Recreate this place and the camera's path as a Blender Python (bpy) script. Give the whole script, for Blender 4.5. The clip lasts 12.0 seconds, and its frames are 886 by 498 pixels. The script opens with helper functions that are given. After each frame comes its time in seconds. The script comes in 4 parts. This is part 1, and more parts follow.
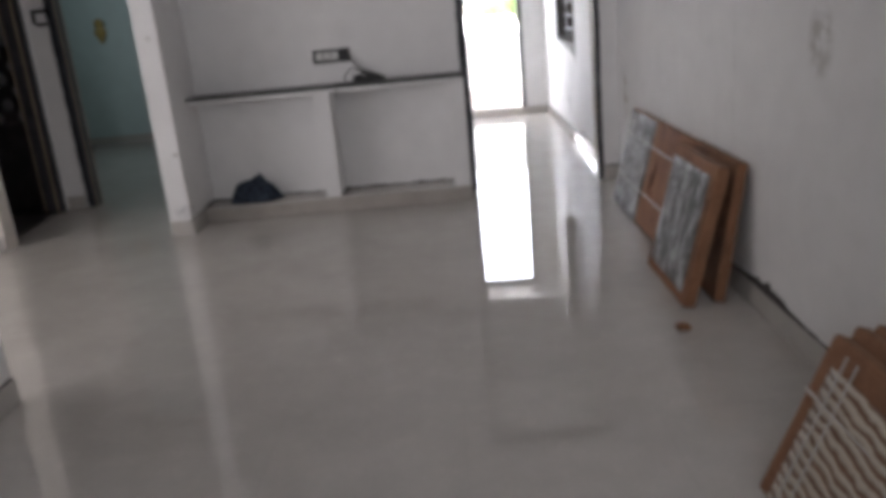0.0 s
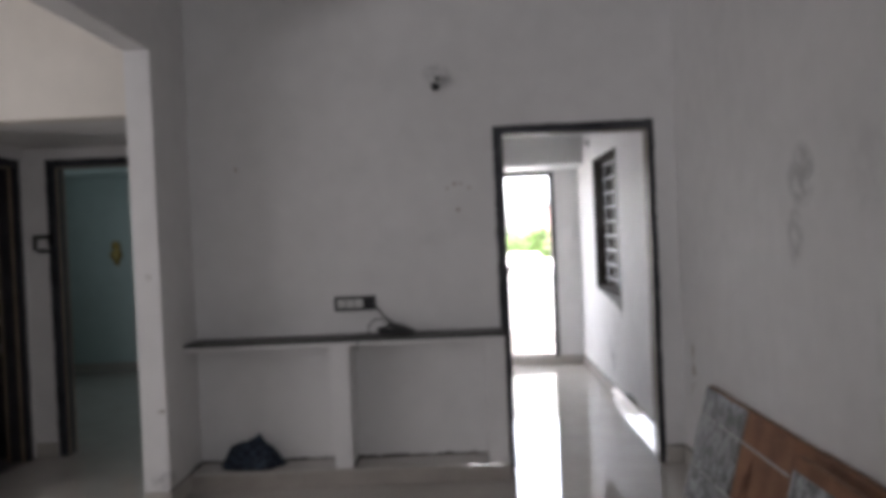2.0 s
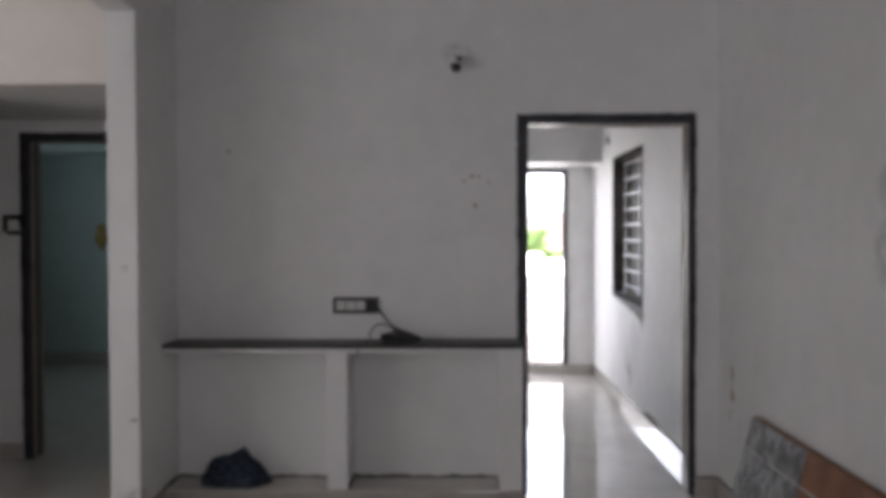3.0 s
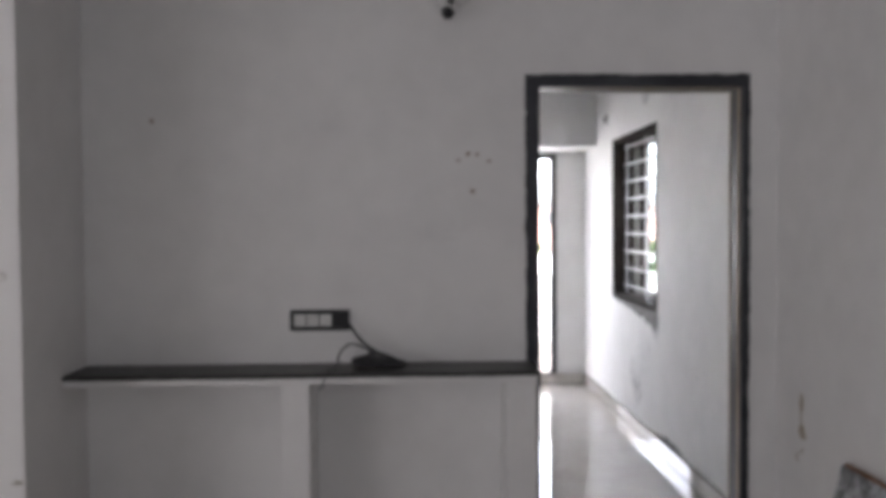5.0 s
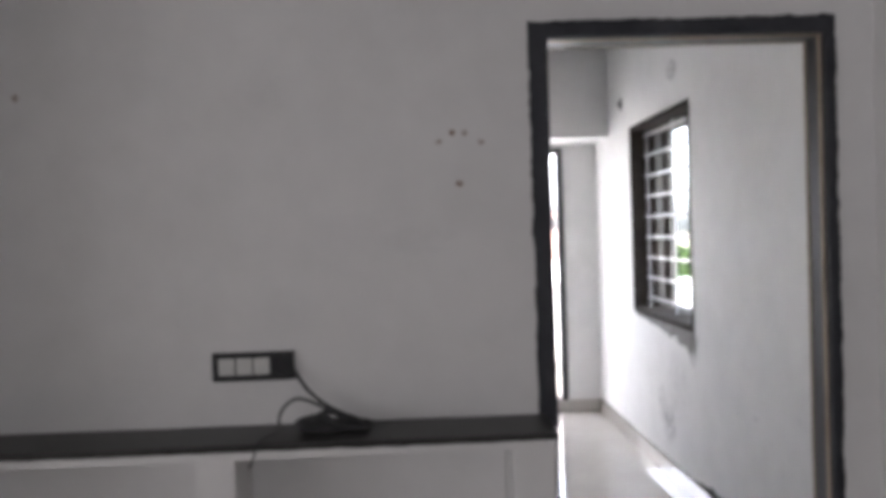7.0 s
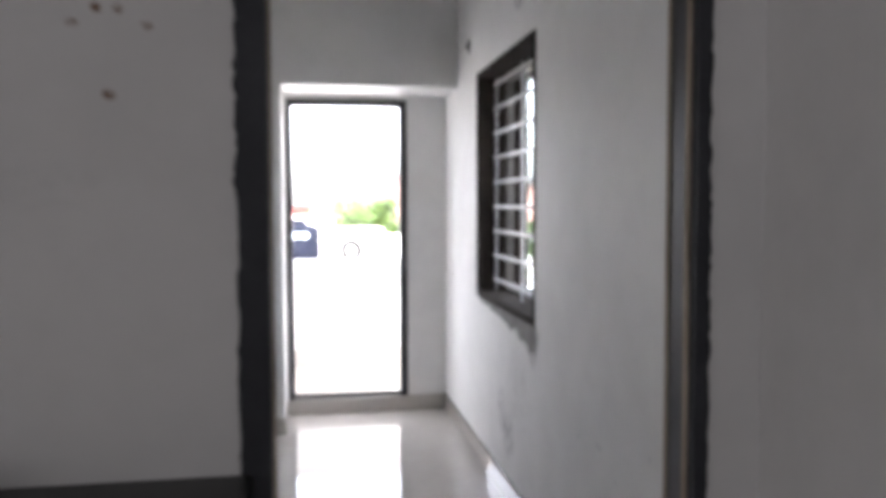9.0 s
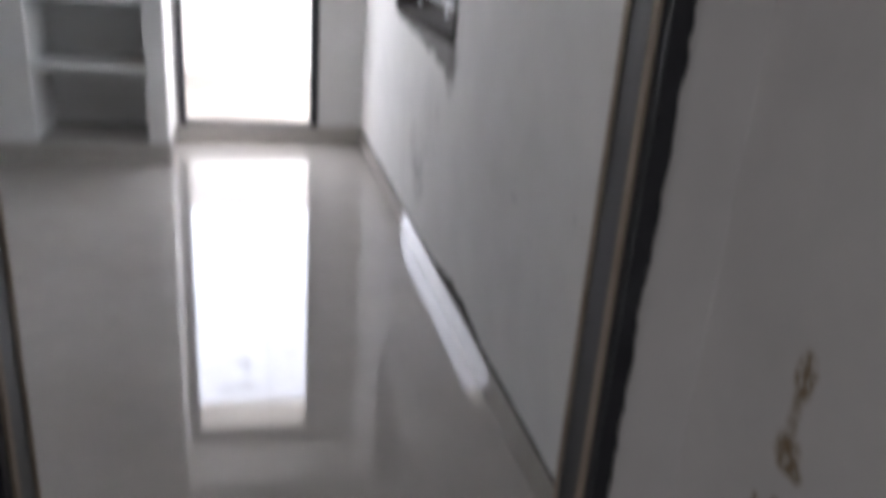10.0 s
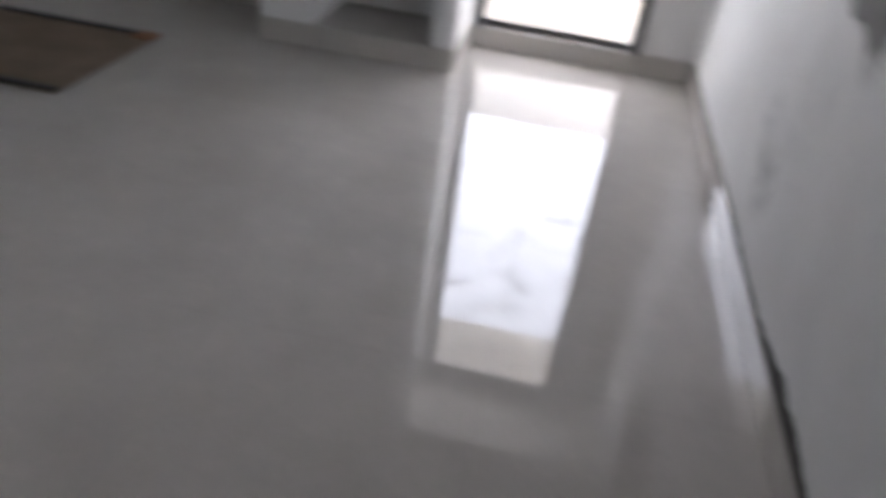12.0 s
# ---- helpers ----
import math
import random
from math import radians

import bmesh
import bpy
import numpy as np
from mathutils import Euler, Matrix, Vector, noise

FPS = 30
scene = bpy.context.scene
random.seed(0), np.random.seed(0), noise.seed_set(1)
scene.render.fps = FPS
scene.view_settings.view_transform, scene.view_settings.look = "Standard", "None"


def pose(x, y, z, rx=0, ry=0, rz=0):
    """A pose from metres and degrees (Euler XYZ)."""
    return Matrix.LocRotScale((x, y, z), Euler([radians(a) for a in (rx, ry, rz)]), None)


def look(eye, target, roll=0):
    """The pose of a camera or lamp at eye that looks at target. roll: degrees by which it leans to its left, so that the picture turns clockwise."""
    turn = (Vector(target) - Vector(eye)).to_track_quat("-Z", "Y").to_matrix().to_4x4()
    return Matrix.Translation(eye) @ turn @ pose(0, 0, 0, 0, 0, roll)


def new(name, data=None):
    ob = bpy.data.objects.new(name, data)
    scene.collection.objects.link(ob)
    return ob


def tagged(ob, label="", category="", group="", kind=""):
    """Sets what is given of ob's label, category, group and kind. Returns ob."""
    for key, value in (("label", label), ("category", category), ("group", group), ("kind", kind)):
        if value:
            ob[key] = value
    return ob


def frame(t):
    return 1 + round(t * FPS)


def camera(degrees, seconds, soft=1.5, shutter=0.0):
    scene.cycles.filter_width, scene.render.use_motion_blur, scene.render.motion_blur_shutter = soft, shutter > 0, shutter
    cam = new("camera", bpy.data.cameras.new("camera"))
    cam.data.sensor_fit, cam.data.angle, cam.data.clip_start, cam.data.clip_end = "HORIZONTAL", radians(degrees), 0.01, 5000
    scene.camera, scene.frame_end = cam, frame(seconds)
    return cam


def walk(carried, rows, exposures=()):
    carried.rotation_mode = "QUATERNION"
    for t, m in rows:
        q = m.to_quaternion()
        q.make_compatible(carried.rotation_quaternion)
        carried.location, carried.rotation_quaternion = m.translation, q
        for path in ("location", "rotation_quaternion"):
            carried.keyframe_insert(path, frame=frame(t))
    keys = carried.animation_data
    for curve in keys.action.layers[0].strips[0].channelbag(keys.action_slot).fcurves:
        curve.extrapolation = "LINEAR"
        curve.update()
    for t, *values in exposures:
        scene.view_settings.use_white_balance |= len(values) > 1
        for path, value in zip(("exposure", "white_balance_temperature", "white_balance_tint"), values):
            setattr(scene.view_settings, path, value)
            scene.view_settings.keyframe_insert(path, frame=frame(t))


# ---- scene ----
cam = camera(57.6, 12.0, soft=5.6, shutter=0.5)
PATH = [
    (0, (0.236, 1.535, 1.321), (0.181, 3.45, 0.749), -5.5),
    (0.5, (0.217, 1.746, 1.357), (0.156, 3.693, 0.904), -2.5),
    (1, (0.061, 1.938, 1.452), (0.01, 3.936, 1.373), -2.6),
    (1.5, (0.034, 2.093, 1.462), (-0.014, 4.092, 1.423), -2.6),
    (2, (0.103, 2.377, 1.457), (0.052, 4.376, 1.427), -2.5),
    (2.5, (0.073, 2.606, 1.453), (0.025, 4.605, 1.423), -2.2),
    (2.7, (0.019, 2.726, 1.467), (-0.024, 4.725, 1.433), -0.3),
    (4.3, (-0.066, 3.535, 1.489), (-0.088, 5.534, 1.42), -0.3),
    (4.5, (-0.111, 3.67, 1.499), (-0.068, 5.669, 1.439), -0.3),
    (5, (-0.163, 3.875, 1.475), (-0.099, 5.873, 1.416), -0.4),
    (5.5, (-0.089, 4.104, 1.484), (-0.026, 6.102, 1.434), -0.8),
    (6, (-0.081, 4.342, 1.46), (-0.024, 6.34, 1.415), -1.2),
    (6.5, (-0.111, 4.616, 1.48), (-0.055, 6.615, 1.438), -1.4),
    (6.7, (-0.089, 4.704, 1.472), (-0.033, 6.703, 1.431), -1.7),
    (8.3, (0.141, 5.375, 1.454), (0.356, 7.363, 1.429), -1.4),
    (8.5, (0.254, 5.473, 1.44), (0.556, 7.449, 1.408), -1.1),
    (9, (0.451, 5.771, 1.413), (0.779, 7.741, 1.303), -0.2),
    (9.3, (0.555, 5.995, 1.399), (0.933, 7.951, 1.219), 2.1),
    (9.5, (0.597, 6.125, 1.347), (1.059, 8.06, 1.147), 2.4),
    (9.8, (0.664, 6.277, 1.283), (1.12, 8.175, 0.85), 3.5),
    (10, (0.716, 6.355, 1.238), (1.176, 8.163, 0.515), 4.4),
    (10.5, (0.828, 6.516, 1.116), (1.287, 8.135, 0.035), 7.7),
    (11, (0.855, 6.817, 1.083), (1.261, 8.448, -0.002), 6.1),
    (11.5, (0.807, 7.076, 1.135), (1.164, 8.707, 0.034), 6.1),
    (12, (0.790, 7.330, 1.173), (0.584, 9.033, 0.144), 8.3),
]
EXPOSURES = [(t, stops, 6350, 16) for t, stops in ((0.0, 5.36), (0.5, 5.22), (1.0, 4.9), (2.5, 4.8), (4.5, 4.92), (5.5, 5.1), (6.7, 5.1), (8.5, 4.9), (9.0, 4.5), (9.5, 4.15), (10.5, 4.72), (11.5, 4.7), (12.0, 4.32))]
walk(cam, [(t, look(eye, target, roll)) for t, eye, target, roll in PATH], EXPOSURES)

# ---- world and light ----
world = bpy.data.worlds.new("sky")
scene.world = world
world.use_nodes = True
wn = world.node_tree
sky = wn.nodes.new("ShaderNodeTexSky")
sky.sky_type = "NISHITA"
sky.sun_disc = False
sky.sun_elevation = radians(55)
sky.sun_rotation = radians(180)
sky.air_density, sky.dust_density = 1.0, 4.0
wn.nodes["Background"].inputs["Strength"].default_value = 0.122
haze = wn.nodes.new("ShaderNodeHueSaturation")
haze.inputs["Saturation"].default_value = 0.25
wn.links.new(sky.outputs[0], haze.inputs["Color"])
wn.links.new(haze.outputs[0], wn.nodes["Background"].inputs["Color"])

sun_data = bpy.data.lights.new("sun", "SUN")
sun_data.energy, sun_data.angle, sun_data.color = 0.5, radians(20), (1.0, 0.96, 0.9)
sun = new("sun", sun_data)
sun.rotation_euler = (radians(35), 0, radians(-20))


def fill_lamp(name, m, w, h, power, color=(1, 1, 1)):
    """Area lamp added in an opening to stand in for sky light."""
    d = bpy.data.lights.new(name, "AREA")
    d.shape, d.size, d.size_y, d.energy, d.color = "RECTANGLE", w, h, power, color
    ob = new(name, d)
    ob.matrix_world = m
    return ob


# plan, in metres
XR = 1.428          # hall, right wall
XL = -1.56          # hall, left wall
YN = 7.39           # hall, far wall
YS = -0.9           # hall, wall behind
TW = 0.135          # partition thickness
YB = YN + TW        # bedroom side of the partition
XB = 1.377          # bedroom, window wall
YF = 11.245         # bedroom, balcony door wall
YC = 10.77          # closet and beam front
XBL = -1.8          # bedroom, left wall
H = 3.1             # ceilings
SK = 0.1            # skirting height
CX0, CX1, CY = -1.741, -1.594, 6.825   # column by the passage
DX = -5.2           # dining, left wall
PX = -3.03          # passage, left wall
PY = 8.09           # passage, far wall
R2Y = 12.1          # green room, far wall

# lamp inside the hall ventilator, out of view, tilted up to the ceiling
fill_lamp("fill_lamp", pose(0.31, YS + 0.01, 2.29, 108, 0, 0), 0.54, 0.36, 1.08, (0.96, 0.98, 0.98))
# added fill for an assumed dining window out of view, tilted up
fill_lamp("fill_lamp", pose(DX + 0.01, 3.7, 1.6, 0, -118, 0), 1.25, 3.3, 3.2, (1.0, 0.985, 0.97))
# lamp added to the sky's own light in the balcony door opening
fill_lamp("fill_lamp", pose(0.705, YF + 0.06, 1.1, -90, 0, 0), 0.68, 1.9, 0.22, (0.98, 0.99, 1.0))
# added fill for an assumed green room window out of view
fill_lamp("fill_lamp", pose(-4.88, 10.2, 1.6, 0, -100, 0), 0.46, 0.46, 0.17, (0.9, 1.0, 1.0))

# ---- materials ----


def material(name):
    m = bpy.data.materials.new(name)
    m.use_nodes = True
    nt = m.node_tree
    return m, nt, nt.nodes["Principled BSDF"]


def node(nt, kind, **values):
    n = nt.nodes.new(kind)
    for key, value in values.items():
        n.inputs[key.replace("_", " ")].default_value = value
    return n


def ramp(nt, fac, stops):
    r = nt.nodes.new("ShaderNodeValToRGB")
    while len(r.color_ramp.elements) < len(stops):
        r.color_ramp.elements.new(0.5)
    for e, (p, c) in zip(r.color_ramp.elements, stops):
        e.position, e.color = p, (*c, 1)
    nt.links.new(fac, r.inputs["Fac"])
    return r


def mix(nt, fac, a, b):
    m = nt.nodes.new("ShaderNodeMix")
    m.data_type = "RGBA"
    for sock, v in ((m.inputs[0], fac), (m.inputs[6], a), (m.inputs[7], b)):
        if isinstance(v, (int, float)):
            sock.default_value = v
        elif isinstance(v, tuple):
            sock.default_value = (*v, 1)
        else:
            nt.links.new(v, sock)
    return m.outputs[2]


def calc(nt, op, a, b=0.0, clamp=False):
    m = nt.nodes.new("ShaderNodeMath")
    m.operation, m.use_clamp = op, clamp
    for sock, v in zip(m.inputs, (a, b)):
        if isinstance(v, (int, float)):
            sock.default_value = v
        else:
            nt.links.new(v, sock)
    return m.outputs[0]


def noise_fac(nt, coord, scale, detail=4, rough=0.55):
    n = node(nt, "ShaderNodeTexNoise", Scale=scale, Detail=detail, Roughness=rough)
    nt.links.new(coord, n.inputs["Vector"])
    return n.outputs["Fac"]


def bump(nt, b, height, strength, distance):
    n = node(nt, "ShaderNodeBump", Strength=strength, Distance=distance)
    nt.links.new(height, n.inputs["Height"])
    nt.links.new(n.outputs[0], b.inputs["Normal"])


def surface(name, c1, c2, rough=0.5, scale=8.0, fine=90.0, relief=0.2, depth=0.002, metal=0.0, spec=0.5):
    """A surface that varies at two scales."""
    m, nt, b = material(name)
    co = nt.nodes.new("ShaderNodeTexCoord").outputs["Object"]
    big, small = noise_fac(nt, co, scale), noise_fac(nt, co, fine, 3)
    both = calc(nt, "ADD", calc(nt, "MULTIPLY", big, 0.7), calc(nt, "MULTIPLY", small, 0.3))
    r = ramp(nt, both, [(0.35, c1), (0.65, c2)])
    nt.links.new(r.outputs[0], b.inputs["Base Color"])
    rr = calc(nt, "ADD", calc(nt, "MULTIPLY", big, 0.2), rough - 0.1, True)
    nt.links.new(rr, b.inputs["Roughness"])
    b.inputs["Metallic"].default_value = metal
    b.inputs["Specular IOR Level"].default_value = spec
    if relief:
        bump(nt, b, small, relief, depth)
    return m


def paint(name, base, stains=(), tone=0.06, rough=0.6):
    """Wall paint over plaster, with hand marks and stains: (x, y, z, radius x, y, z, strength, colour)."""
    m, nt, b = material(name)
    co = nt.nodes.new("ShaderNodeTexCoord").outputs["Object"]
    big, mid, small = noise_fac(nt, co, 0.9, 3), noise_fac(nt, co, 7, 5), noise_fac(nt, co, 120, 3)
    dark = tuple(c * (1 - 1.6 * tone) for c in base)
    col = ramp(nt, calc(nt, "ADD", calc(nt, "MULTIPLY", big, 0.6), calc(nt, "MULTIPLY", mid, 0.4)), [(0.36, dark), (0.6, base)]).outputs[0]
    smudge = ramp(nt, noise_fac(nt, co, 2.3, 8, 0.7), [(0.62, (0, 0, 0)), (0.8, (0.25, 0.25, 0.25))]).outputs[0]
    col = mix(nt, smudge, col, tuple(c * 0.62 for c in base))
    for x, y, z, rx, ry, rz, strength, tint in stains:
        mp = nt.nodes.new("ShaderNodeMapping")
        mp.vector_type = "TEXTURE"
        mp.inputs["Location"].default_value, mp.inputs["Scale"].default_value = (x, y, z), (rx, ry, rz)
        nt.links.new(co, mp.inputs["Vector"])
        ln = nt.nodes.new("ShaderNodeVectorMath")
        ln.operation = "LENGTH"
        nt.links.new(mp.outputs[0], ln.inputs[0])
        near = calc(nt, "SUBTRACT", 1.15, ln.outputs["Value"], True)
        grain = ramp(nt, noise_fac(nt, co, 9 / max(0.1, (ry + rz) * 2.2), 5, 0.65), [(0.38, (0, 0, 0)), (0.58, (1, 1, 1))]).outputs[0]
        fac = calc(nt, "MULTIPLY", calc(nt, "MULTIPLY", near, 2.2, True), calc(nt, "MULTIPLY", grain, strength))
        col = mix(nt, fac, col, tint)
    nt.links.new(col, b.inputs["Base Color"])
    b.inputs["Roughness"].default_value = rough
    b.inputs["Specular IOR Level"].default_value = 0.3
    h = calc(nt, "ADD", calc(nt, "MULTIPLY", mid, 2.0), small)
    bump(nt, b, h, 0.18, 0.0015)
    return m


WHITE = (0.8, 0.79, 0.785)
TAN = (0.27, 0.2, 0.12)
DIRT, RUST, GREY = (0.28, 0.25, 0.2), (0.2, 0.09, 0.04), (0.3, 0.3, 0.3)
white_paint = paint("white_paint", WHITE)
right_paint = paint("right_wall_paint", WHITE, [
    (XR, 5.56, 1.64, 0.2, 0.13, 0.12, 0.6, GREY), (XR, 5.63, 1.40, 0.2, 0.08, 0.12, 0.45, GREY),
    (XR, 5.0, 1.62, 0.2, 0.18, 0.16, 0.15, GREY), (XR, 4.2, 1.11, 0.2, 0.09, 0.12, 0.5, DIRT),
    (XR, 7.153, 0.728, 0.2, 0.022, 0.038, 1.5, TAN), (XR, 7.155, 0.67, 0.2, 0.014, 0.05, 0.7, TAN), (XR, 7.15, 0.61, 0.2, 0.028, 0.032, 1.5, TAN),
    (XR, 7.128, 0.592, 0.2, 0.018, 0.014, 1.1, TAN), (XR, 7.189, 0.492, 0.2, 0.008, 0.022, 1.4, TAN), (XR, 7.146, 0.526, 0.2, 0.012, 0.01, 1.2, TAN), (XR, 5.0, 0.95, 0.2, 0.03, 0.3, 0.12, GREY)])
north_paint = paint("north_wall_paint", WHITE, [
    (0.081, YN, 1.623, 0.012, 0.1, 0.011, 1.0, RUST), (0.018, YN, 1.755, 0.011, 0.1, 0.010, 1.0, RUST),
    (0.153, YN, 1.754, 0.011, 0.1, 0.009, 0.85, RUST), (0.062, YN, 1.785, 0.01, 0.1, 0.01, 0.9, RUST),
    (0.1, YN, 1.785, 0.01, 0.1, 0.011, 0.9, RUST), (-0.05, YN, 1.45, 0.12, 0.1, 0.05, 0.07, GREY),
    (-1.3, YN, 1.93, 0.012, 0.1, 0.012, 1.0, RUST), (-0.02, YN, 2.46, 0.09, 0.1, 0.07, 0.5, GREY)])
bed_paint = paint("bedroom_wall_paint", (0.82, 0.815, 0.805), [
    (XB, 9.27, 2.333, 0.2, 0.09, 0.06, 0.7, GREY), (XB, 9.15, 0.86, 0.2, 0.2, 0.06, 0.9, GREY),
    (XB, 9.03, 0.82, 0.2, 0.06, 0.1, 0.9, GREY), (XB, 9.46, 0.31, 0.2, 0.1, 0.11, 0.7, GREY), (XB, 9.6, 0.42, 0.2, 0.08, 0.12, 0.4, GREY),
    (XB, 9.3, 0.55, 0.2, 0.2, 0.2, 0.2, GREY),
    (XB, 8.25, 0.62, 0.2, 0.03, 0.012, 0.3, GREY), (XB, 8.1, 0.55, 0.2, 0.009, 0.008, 0.4, GREY), (XB, 8.45, 0.6, 0.2, 0.009, 0.009, 0.4, GREY),
    (XB, 7.85, 0.7, 0.2, 0.008, 0.015, 0.35, GREY), (XB, 8.0, 0.45, 0.2, 0.009, 0.009, 0.3, GREY)])
cream_paint = paint("cream_paint", (0.8, 0.755, 0.69))
green_paint = paint("green_paint", (0.55, 0.66, 0.65))
outside_paint = paint("outside_paint", (0.82, 0.81, 0.79), [(0.7, 12.72, 0.2, 0.3, 0.2, 0.03, 0.8, GREY)], 0.08)
ceiling_paint = paint("ceiling_paint", (0.8, 0.79, 0.78))


def tile_material():
    """Polished cream floor tile with faint clouds, dust and smears."""
    m, nt, b = material("floor_tile")
    geo = nt.nodes.new("ShaderNodeNewGeometry").outputs["Position"]
    info = nt.nodes.new("ShaderNodeObjectInfo").outputs["Random"]
    cloud, fine = noise_fac(nt, geo, 2.5, 6, 0.65), noise_fac(nt, geo, 60, 4)
    col = ramp(nt, calc(nt, "ADD", calc(nt, "MULTIPLY", cloud, 0.75), calc(nt, "MULTIPLY", fine, 0.25)),
               [(0.35, (0.45, 0.424, 0.394)), (0.62, (0.52, 0.492, 0.46))]).outputs[0]
    col = mix(nt, calc(nt, "MULTIPLY", info, 0.1), col, (0.47, 0.44, 0.4))
    dust = ramp(nt, noise_fac(nt, geo, 1.7, 9, 0.72), [(0.54, (0, 0, 0)), (0.75, (1, 1, 1))]).outputs[0]
    col = mix(nt, calc(nt, "MULTIPLY", dust, 0.12), col, (0.29, 0.27, 0.24))
    nt.links.new(col, b.inputs["Base Color"])
    smear = ramp(nt, noise_fac(nt, geo, 4.0, 8, 0.75), [(0.5, (0.002, 0.002, 0.002)), (0.8, (0.02, 0.02, 0.02))]).outputs[0]
    nt.links.new(smear, b.inputs["Roughness"])
    b.inputs["IOR"].default_value = 1.62
    dirt = ramp(nt, noise_fac(nt, geo, 11.0, 7, 0.7), [(0.52, (0.55, 0.55, 0.55)), (0.64, (0.22, 0.22, 0.22))]).outputs[0]
    nt.links.new(dirt, b.inputs["Specular IOR Level"])
    wave = noise_fac(nt, geo, 5.0, 2)
    bump(nt, b, wave, 0.02, 0.001)
    return m


tile = tile_material()
# riser tile with low specular, set to dim the hall lamp's reflection
dull_tile = surface("dull_tile", (0.36, 0.33, 0.3), (0.44, 0.405, 0.37), 0.3, 6, 90, 0.1, 0.001, 0.0, 0.12)
grout = surface("grout", (0.33, 0.31, 0.28), (0.4, 0.37, 0.34), 0.8, 12, 80)
crack_dark = surface("open_joint", (0.03, 0.028, 0.026), (0.1, 0.09, 0.085), 0.9, 14, 120)
granite = surface("black_granite", (0.022, 0.023, 0.028), (0.052, 0.053, 0.06), 0.45, 5, 220, 0.1, 0.001, 0.0, 0.25)
lining = surface("grey_granite_lining", (0.026, 0.026, 0.03), (0.065, 0.064, 0.07), 0.35, 7, 200, 0.1, 0.001)
raw_edge = surface("raw_tan_edge", (0.26, 0.2, 0.15), (0.4, 0.33, 0.26), 0.75, 6, 90)
shelf_stone = surface("shelf_granite", (0.014, 0.013, 0.013), (0.042, 0.04, 0.038), 0.42, 4, 180, 0.1, 0.001)
bar_paint = surface("white_enamel", (0.45, 0.45, 0.48), (0.58, 0.58, 0.61), 0.35, 10, 120)
reveal_stone = surface("dark_brown_stone", (0.012, 0.009, 0.008), (0.028, 0.022, 0.019), 0.85, 6, 150, 0.2, 0.002, 0.0, 0.05)
dusty_stone = surface("dusty_brown_stone", (0.03, 0.025, 0.022), (0.07, 0.06, 0.053), 0.85, 9, 90, 0.2, 0.002, 0.0, 0.1)
alu = surface("dull_aluminium", (0.06, 0.056, 0.053), (0.1, 0.095, 0.09), 0.5, 12, 150, 0.1, 0.0005, 0.3)
black_plastic = surface("black_plastic", (0.01, 0.01, 0.012), (0.02, 0.02, 0.023), 0.35, 30, 200, 0.05, 0.0005)
white_plastic = surface("white_plastic", (0.62, 0.62, 0.6), (0.74, 0.74, 0.72), 0.35, 30, 200, 0.05, 0.0005)
cable_rubber = surface("cable_rubber", (0.02, 0.02, 0.021), (0.05, 0.05, 0.052), 0.55, 30, 200)
iron = surface("dark_iron", (0.02, 0.02, 0.022), (0.06, 0.055, 0.05), 0.5, 30, 200, 0.2, 0.001, 0.7)
black_iron = surface("black_iron", (0.008, 0.008, 0.009), (0.02, 0.02, 0.02), 0.7, 30, 200, 0.2, 0.001, 0.0, 0.2)
brass = surface("tarnished_brass", (0.3, 0.22, 0.06), (0.5, 0.36, 0.12), 0.45, 20, 120, 0.2, 0.001, 0.3)
tank_black = surface("black_tank_plastic", (0.005, 0.006, 0.012), (0.012, 0.014, 0.022), 0.8, 6, 60, 0.2, 0.002, 0.0, 0.08)
card = surface("brown_cardboard", (0.17, 0.078, 0.04), (0.31, 0.15, 0.078), 0.85, 6, 60, 0.4, 0.003)
card_dark = surface("worn_cardboard", (0.16, 0.08, 0.04), (0.28, 0.14, 0.07), 0.9, 10, 120)
strap = surface("plastic_strap", (0.5, 0.48, 0.45), (0.62, 0.6, 0.57), 0.4, 20, 120)
ink = surface("print_ink", (0.09, 0.03, 0.015), (0.13, 0.05, 0.03), 0.8, 30, 120)
dark_tile = surface("dark_bathroom_tile", (0.02, 0.02, 0.022), (0.06, 0.056, 0.056), 0.35, 9, 60)
bath_paint = surface("bathroom_paint", (0.2, 0.215, 0.24), (0.27, 0.285, 0.31), 0.7, 2, 60)
band_grey = surface("tile_print", (0.2, 0.2, 0.205), (0.34, 0.34, 0.345), 0.35, 20, 90)
bark = surface("bark", (0.06, 0.045, 0.03), (0.14, 0.1, 0.07), 0.9, 5, 40, 0.6, 0.02)
pink_wall = surface("pink_plaster", (0.36, 0.2, 0.17), (0.46, 0.28, 0.24), 0.85, 1.2, 20)
grey_conc = surface("grey_concrete", (0.07, 0.07, 0.073), (0.12, 0.12, 0.12), 0.85, 1.5, 20)
tyre_rubber = surface("grey_rubber", (0.012, 0.012, 0.012), (0.028, 0.027, 0.026), 0.9, 8, 60, 0.2, 0.002, 0.0, 0.1)
damp_cement = surface("damp_cement", (0.02, 0.019, 0.017), (0.05, 0.047, 0.043), 0.9, 2, 30)
red_band = surface("red_paint", (0.25, 0.04, 0.035), (0.32, 0.07, 0.055), 0.7, 2, 20)
earth = surface("ground_earth", (0.12, 0.1, 0.07), (0.2, 0.17, 0.12), 0.95, 0.3, 6, 0.4, 0.05)
blue_label = surface("pale_label", (0.45, 0.55, 0.62), (0.55, 0.64, 0.7), 0.5, 8, 60)


